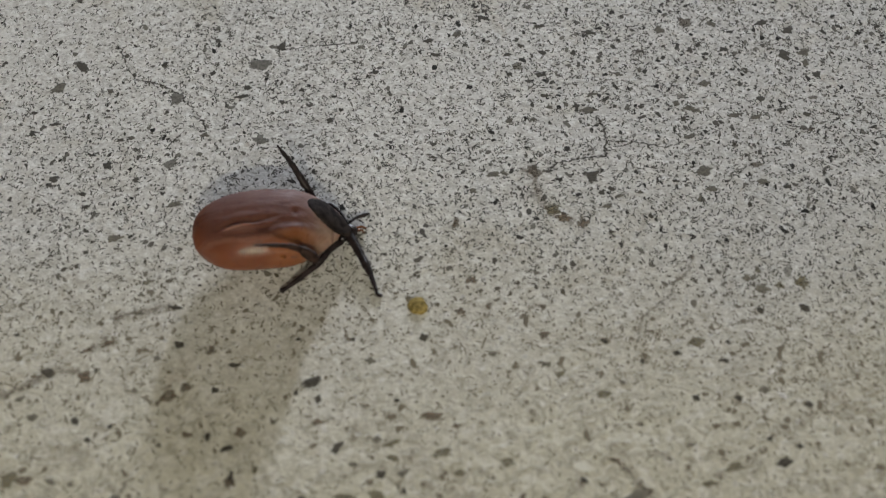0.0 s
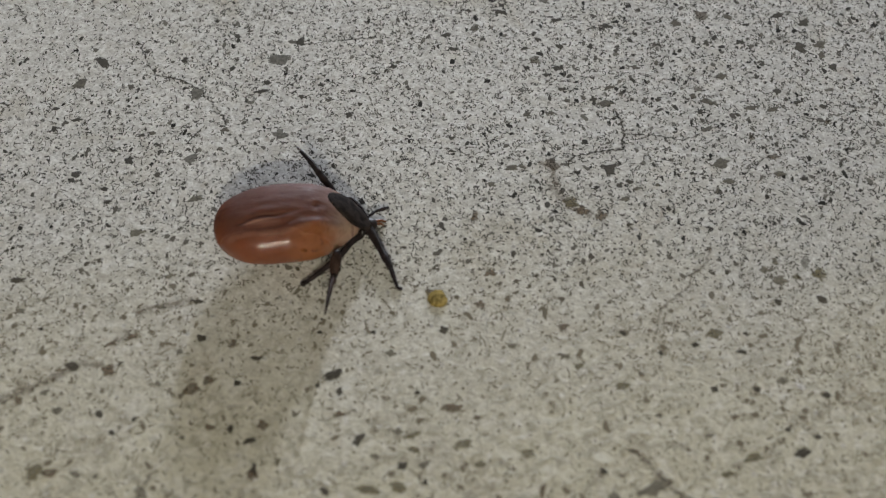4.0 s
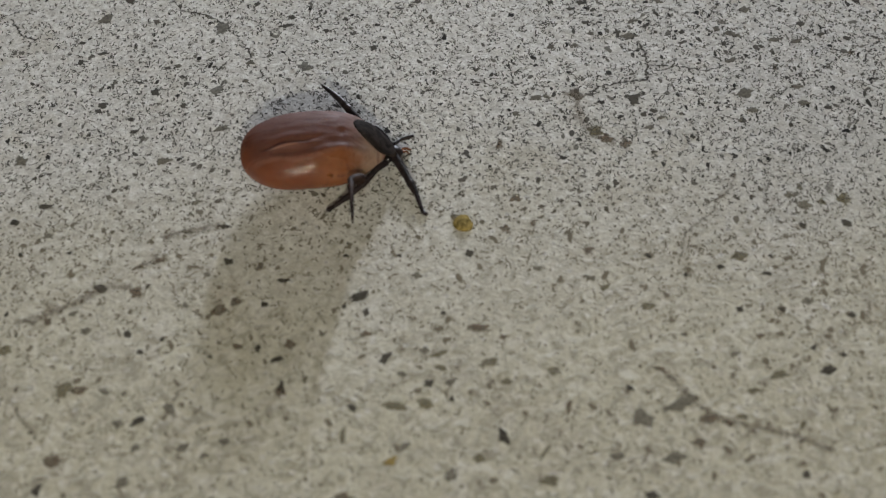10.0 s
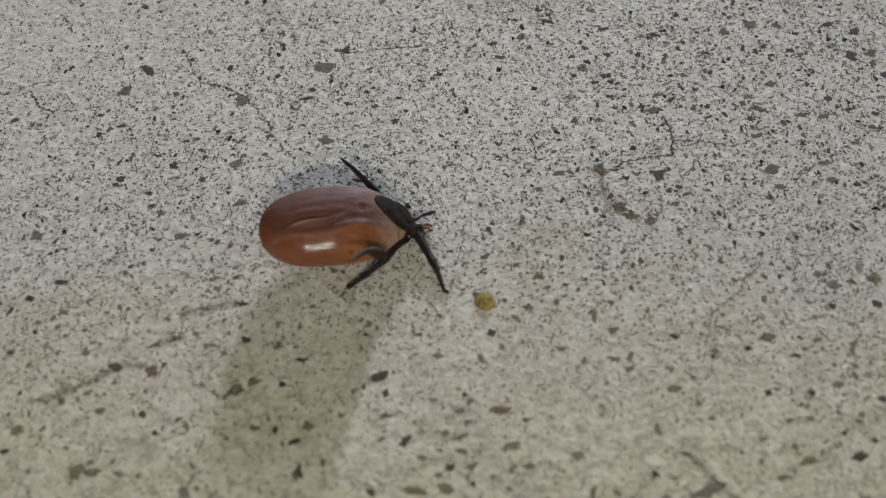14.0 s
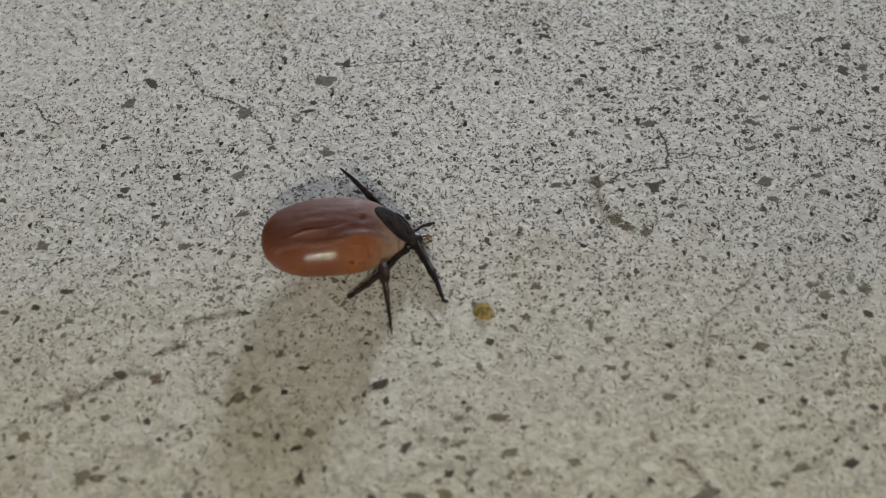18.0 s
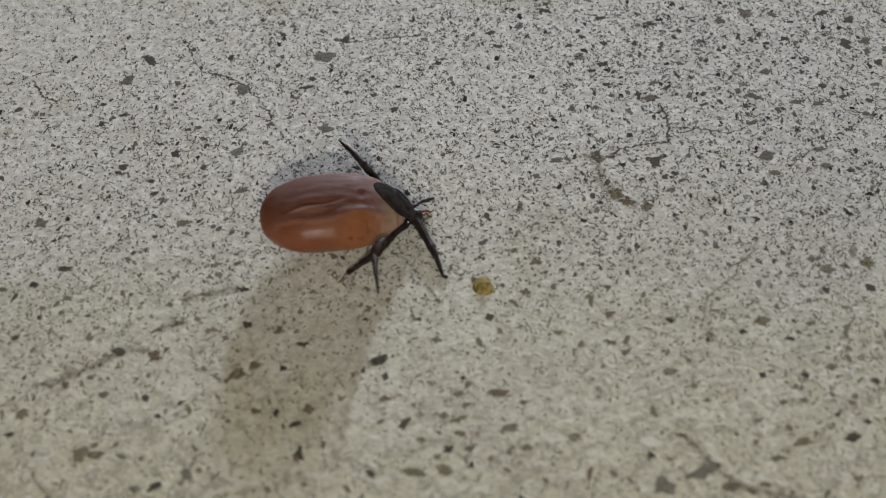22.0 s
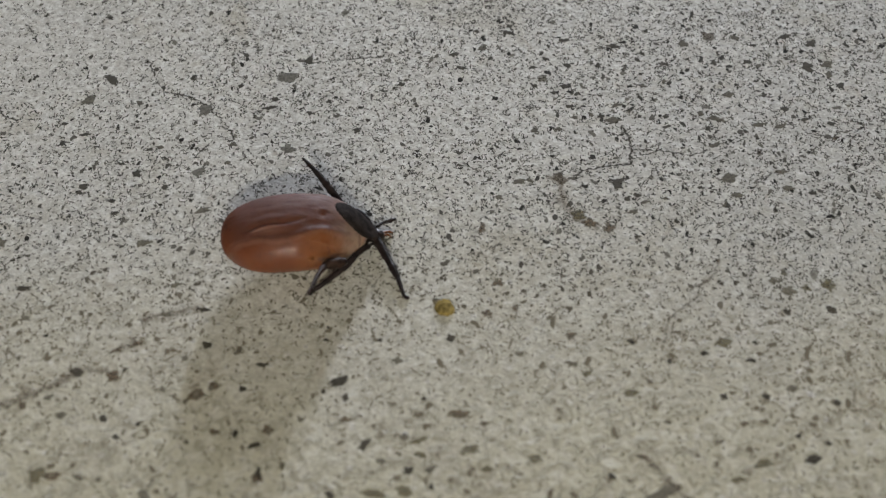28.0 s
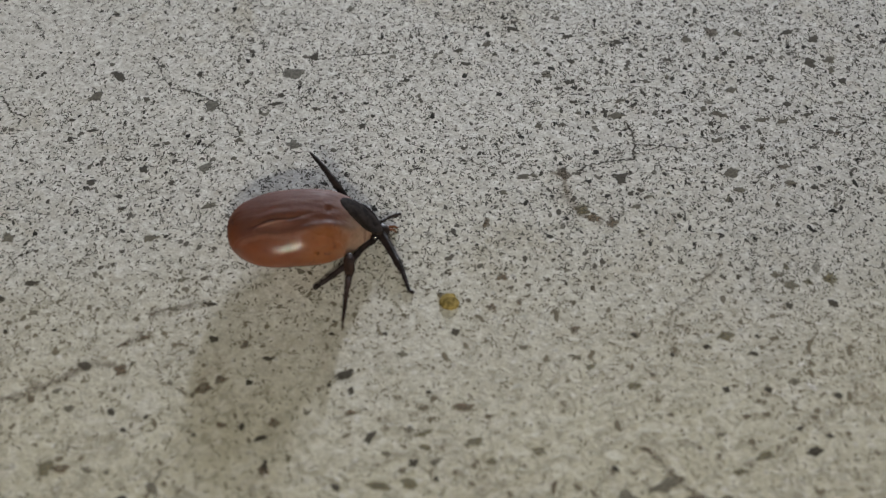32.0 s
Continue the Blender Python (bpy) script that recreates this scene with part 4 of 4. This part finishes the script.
    grain("dark", 21.9, 4.7, 0.44, 0.47, 0)
    grain("grey", 22.2, 4.0, 0.70, 0.32, 0)
    grain("dark", 25.6, 4.8, 0.26, 0.20, 0)
    grain("dark", 26.7, 4.8, 0.36, 0.29, -20)
    grain("dark", 28.2, 8.2, 0.17, 0.53, 0)
    grain("grey", 31.7, 4.9, 0.88, 0.40, 0)
    grain("grey", 32.3, 10.9, 0.78, 0.36, 0)
    grain("brown", 30.4, 8.2, 0.45, 0.46, 0)
    grain("dark", 30.5, 9.7, 0.27, 0.35, 0)
    grain("dark", 20.8, 6.1, 0.73, 0.55, 30)
    grain("grey", 27.4, 3.6, 0.26, 0.61, 0)
    grain("dark", -10.0, 16.4, 0.39, 0.37, 0)
    grain("dark", -2.6, 14.0, 0.80, 0.26, 0)
    grain("dark", -9.1, 6.6, 0.50, 0.41, 0)
    grain("dark", -12.4, 5.4, 0.52, 0.40, 0)
    grain("dark", -10.4, 10.2, 0.54, 0.23, 0)
    grain("dark", -2.7, 9.1, 0.27, 0.34, 0)
    grain("dark", -14.1, 13.4, 0.25, 0.32, 0)
    grain("dark", -12.2, 8.9, 0.53, 0.17, 0)
    grain("dark", -7.5, 12.7, 0.33, 0.28, 0)
    grain("dark", -14.1, 10.6, 0.35, 0.17, 0)
    grain("dark", -12.1, 7.8, 0.21, 0.23, 0)
    grain("dark", -19.9, -4.2, 0.29, 0.65, -30)
    grain("grey", -16.6, -4.4, 0.73, 0.34, 0)
    grain("dark", -15.1, -5.8, 0.29, 0.30, 0)
    grain("dark", -18.1, -5.8, 0.26, 0.37, 0)
    grain("grey", -16.5, -7.5, 0.26, 0.40, 0)
    grain("grey", -14.3, -10.5, 0.45, 0.52, 0)
    grain("grey", -11.9, -16.2, 0.62, 0.35, 0)
    grain("dark", -8.9, -12.6, 0.30, 0.34, 0)
    grain("dark", -10.1, -8.6, 0.34, 0.39, -30)
    grain("brown", -9.6, -6.7, 0.57, 0.44, 0)
    grain("brown", -10.8, -7.1, 0.72, 0.26, 0)
    grain("grey", -16.6, -11.1, 0.33, 0.35, 0)
    grain("dark", -18.3, -10.4, 0.20, 0.46, 0)
    grain("dark", -17.5, -12.0, 0.19, 0.38, 0)
    grain("grey", -10.8, -16.4, 0.54, 0.35, 0)
    grain("dark", -18.6, -14.5, 0.46, 0.40, 0)
    grain("brown", -17.0, -15.9, 0.22, 0.55, 0)
    grain("grey", 6.4, -14.1, 0.58, 0.46, 0)
    grain("dark", 6.6, -16.4, 0.61, 0.48, 0)
    grain("grey", 7.8, -16.4, 1.01, 0.40, 0)
    grain("brown", 9.7, -12.5, 0.97, 0.72, 0)
    grain("dark", 5.0, -6.9, 0.32, 0.41, 0)
    grain("grey", 6.1, -8.5, 0.61, 0.45, 0)
    grain("olive", 10.1, -15.1, 1.19, 0.41, 0)
    grain("olive", 13.7, -15.8, 1.01, 0.49, 0)
    grain("grey", 5.0, -15.7, 0.58, 0.45, 0)
    grain("olive", 7.2, -14.4, 0.85, 0.33, 0)
    grain("grey", 30.2, -2.4, 0.41, 0.66, 0)
    grain("olive", 25.6, -7.9, 0.98, 0.70, 0)
    grain("olive", 26.6, -16.7, 1.19, 0.62, 0)
    grain("grey", 29.1, -11.5, 0.70, 0.49, 0)
    grain("white", 29.7, -10.2, 0.46, 0.45, 0)
    grain("olive", 24.9, -17.7, 0.84, 0.49, 0)
    grain("dark", 31.5, -12.6, 0.59, 0.48, 0)
    grain("olive", 17.8, 3.0, 1.09, 0.90, 0)
    grain("brown", 18.5, 2.3, 0.87, 0.70, 0)
    grain("brown", 16.9, 6.3, 0.89, 1.05, 0)
    grain("brown", -5.7, -10.7, 1.10, 0.70, 20)
    grain("brown", -6.3, -11.1, 0.60, 0.45, 10)
    grain("brown", -4.4, -13.3, 0.50, 0.50, 10)
    grain("brown", -1.9, -16.6, 0.80, 0.50, -40)


def build_crumb():
    """A soft ochre crumb that lies on the stone, with a dull grey bit stuck to it."""
    thing = tagged(new("crumb"), "soft ochre yellow crumb with a grey bit lying on stone", "crumb")
    thing.location = (9.0 * MM, -4.55 * MM, 0)
    for name, x, y, rx, ry, rz, kind, seed in (("lump", 0.0, 0.0, 0.55, 0.62, 0.20, "ochre", 2.0), ("bit", -0.42, 0.58, 0.26, 0.22, 0.10, "dust", 7.0)):
        bm = bmesh.new()
        bmesh.ops.create_icosphere(bm, subdivisions=3, radius=1.0)
        for v in bm.verts:
            p = v.co.copy()
            k = 1 + 0.30 * noise.noise(p * 1.3 + Vector((seed, 0, 0))) + 0.12 * noise.noise(p * 4.0 + Vector((0, seed, 0)))
            square = 1.12 - 0.12 * abs(abs(p.x) - abs(p.y))
            v.co = Vector((x + p.x * rx * k * square, y + p.y * ry * k * square, max(0.0, rz * (0.35 + 0.8 * p.z * k)))) * MM
        part(name, bm, CRUMB[kind], thing, "dull grey bit" if name == "bit" else "")


CRUMB = {"ochre": chitin("ochre_crumb", (0.225, 0.172, 0.062), 0.85, 0.03), "dust": chitin("grey_crumb", (0.17, 0.15, 0.11), 0.8, 0.05)}
build_crumb()


def crack(kind, wide, points):
    """A hairline crack or vein filled with dirt, as a ragged ribbon."""
    rng = random.Random(len(points) * 7 + int(points[0][0] * 10))
    line = []
    for (ax, ay), (bx, by) in zip(points, points[1:]):
        n = max(3, int(math.hypot(bx - ax, by - ay) / 0.16))
        for k in range(n):
            t = k / n
            line.append(Vector((ax + (bx - ax) * t + rng.gauss(0, 0.05), ay + (by - ay) * t + rng.gauss(0, 0.05), 0)))
    bm, last = bmesh.new(), None
    for i, p in enumerate(line[:-1]):
        d = (line[i + 1] - line[max(i - 1, 0)]).normalized()
        side = Vector((-d.y, d.x, 0))
        w = wide * (rng.uniform(0.2, 1.2) if kind == "dark" else rng.uniform(0.5, 1.3))
        row = [bm.verts.new((p + side * w * k + Vector((0, 0, h))) * MM) for k, h in ((1.9, 0.002), (0.12, 0.016), (-0.12, 0.016), (-1.9, 0.002))]
        if last:
            for k in range(3):
                bm.faces.new((last[k], last[k + 1], row[k + 1], row[k]))
        last = row
    part("crack", bm, CRACK[kind], floor, smooth=False)


crack("dark", 0.084, [(-11.3, 19.3), (-10.6, 17.2), (-9.9, 16.0), (-7.8, 15.2), (-6.7, 14.3), (-5.0, 11.8), (-4.7, 10.5)])
crack("dark", 0.063, [(0.1, 18.6), (1.3, 18.8), (5.6, 19.1)])
crack("dark", 0.063, [(-23.6, 15.2), (-22.1, 16.0), (-20.0, 16.8)])
crack("dark", 0.077, [(-21.7, 15.6), (-20.8, 14.0), (-19.8, 13.4), (-20.3, 12.5)])
crack("dark", 0.056, [(-6.3, 10.8), (-7.2, 9.5), (-7.7, 9.0)])
crack("dark", 0.056, [(-7.1, 4.5), (-6.9, 2.8), (-6.6, 2.1)])
crack("dark", 0.056, [(-20.7, 23.8), (-19.8, 22.5), (-19.5, 21.3)])
crack("dark", 0.098, [(21.6, 11.1), (22.0, 9.2), (21.7, 7.6), (20.0, 7.4), (18.5, 7.1), (17.6, 5.9)])
crack("dark", 0.077, [(22.2, 8.9), (24.2, 8.7), (25.9, 8.2), (27.2, 8.8)])
crack("dark", 0.056, [(31.0, 6.4), (30.0, 5.6), (29.1, 4.7)])
crack("brown", 0.28, [(16.2, 6.8), (16.9, 5.9), (16.9, 4.2), (17.4, 3.3), (18.5, 2.3), (19.4, 1.6)])
crack("brown", 0.10, [(26.3, -1.2), (25.8, -2.5), (24.8, -3.3), (24.6, -4.1), (22.5, -6.0), (22.0, -8.0)])
crack("brown", 0.28, [(-5.8, -4.1), (-6.6, -4.0), (-8.0, -4.4), (-9.0, -4.6), (-9.7, -5.1)])
crack("brown", 0.26, [(-9.8, -6.1), (-9.8, -6.8), (-10.8, -7.1)])
crack("brown", 0.26, [(-10.4, -9.4), (-11.2, -8.7), (-12.4, -8.5), (-13.1, -8.7), (-13.5, -9.3), (-14.7, -9.8), (-15.6, -10.4), (-18.1, -11.2)])
crack("brown", 0.10, [(2.0, -13.2), (3.1, -12.8), (4.3, -12.3)])
crack("brown", 0.22, [(20.2, -16.4), (21.3, -17.8), (22.2, -19.1), (24.8, -20.2), (26.9, -20.8), (29.0, -22.0)])
crack("brown", 0.12, [(-16.8, -17.2), (-15.9, -18.6), (-15.2, -19.5)])
crack("brown", 0.12, [(-8.4, -18.3), (-8.1, -17.6), (-7.7, -16.5), (-6.9, -15.9)])


def flecks(per_mm):
    """The countless dark flecks round the tick, each a small domed, bent and ragged sliver."""
    rng = np.random.default_rng(12)
    x0, x1, y0, y1 = -33, 48, -30, 36
    count = int((x1 - x0) * (y1 - y0) * per_mm)
    xy = np.column_stack((rng.uniform(x0, x1, count), rng.uniform(y0, y1, count)))
    keep = np.array([noise.noise(Vector((x * 0.12, y * 0.12, 3.0))) + 0.7 * noise.noise(Vector((x * 0.5, y * 0.5, 8.0))) for x, y in xy])
    far = 1 / (1 + np.exp(-(xy[:, 1] + 3.2 + 0.12 * np.maximum(xy[:, 0] - 5, 0) + 0.25 * np.maximum(xy[:, 0] - 22, 0) + 0.18 * np.maximum(-xy[:, 0] - 5, 0)) / 3.2))
    east = 1 / (1 + np.exp(-(xy[:, 0] - 22) / 5)) / (1 + np.exp(-(xy[:, 1] - 8) / 4))
    west = 1 / (1 + np.exp((xy[:, 0] + 11) / 4)) / (1 + np.exp(-(xy[:, 1] - 9) / 3))
    want = (0.09 + 0.63 * far) * (1 - 0.5 * west) * (0.85 + 0.35 * keep) * (1 + 0.35 * east)
    pick = rng.random(len(xy)) < want
    xy, far, east = xy[pick], far[pick], east[pick]
    # every fourth fleck lies against another one
    mate = rng.random(len(xy)) < 0.25
    xy = np.concatenate((xy, xy[mate] + rng.normal(0, 0.12, (mate.sum(), 2))))
    far, east = np.concatenate((far, far[mate])), np.concatenate((east, east[mate]))
    n = len(xy)
    # mostly thin curls, some blobs, a few large scraps
    kind = rng.random(n)
    blob, scrap = kind > 0.90 - 0.08 * east, kind > 0.985 - 0.02 * east - 0.015 * (1 - far)
    long = np.exp(rng.normal(-1.62, 0.36, n)) * (1 + 0.25 * (1 - far)) + scrap * rng.uniform(0.05, 0.35, n)
    wide = np.where(blob, long * rng.uniform(0.4, 0.65, n), rng.uniform(0.055, 0.095, n)) * (1 + 0.3 * (1 - far))
    wide = np.minimum(wide, 0.32)
    bend = np.where(blob, rng.normal(0, 0.5, n), rng.normal(0, 1.3, n)) * long
    a = rng.uniform(0, 2 * math.pi, n)
    t = np.array([-0.5, -0.28, 0.02, 0.28, 0.5, 0.28, 0.0, -0.28, 0.0])
    s = np.array([0.0, 0.42, 0.5, 0.40, 0.0, -0.40, -0.5, -0.42, 0.0])
    jit = rng.uniform(0.5, 1.45, (n, 9))
    lx = long[:, None] * t * (0.6 + 0.4 * jit)
    ly = wide[:, None] * s * jit + bend[:, None] * (0.25 - t**2) * 0.8
    z = np.where(np.arange(9) == 8, 0.012, 0.003)[None, :] * np.ones((n, 1))
    x = xy[:, :1] + lx * np.cos(a)[:, None] - ly * np.sin(a)[:, None]
    y = xy[:, 1:] + 1.2 * (lx * np.sin(a)[:, None] + ly * np.cos(a)[:, None])
    verts = np.stack((x, y, z), -1).reshape(-1, 3) * MM
    tri = np.array([(k, 8, (k + 1) % 8) for k in range(8)])
    faces = (tri[None] + 9 * np.arange(n)[:, None, None]).reshape(-1, 3)
    me = bpy.data.meshes.new("flecks")
    me.from_pydata(verts.tolist(), [], faces.tolist())
    me.materials.append(FLECK)
    ob = new("flecks", me)
    ob.parent = floor
    tagged(ob, "countless small dark mineral flecks", kind="stuff")


flecks(20.0)
grains()
motions()
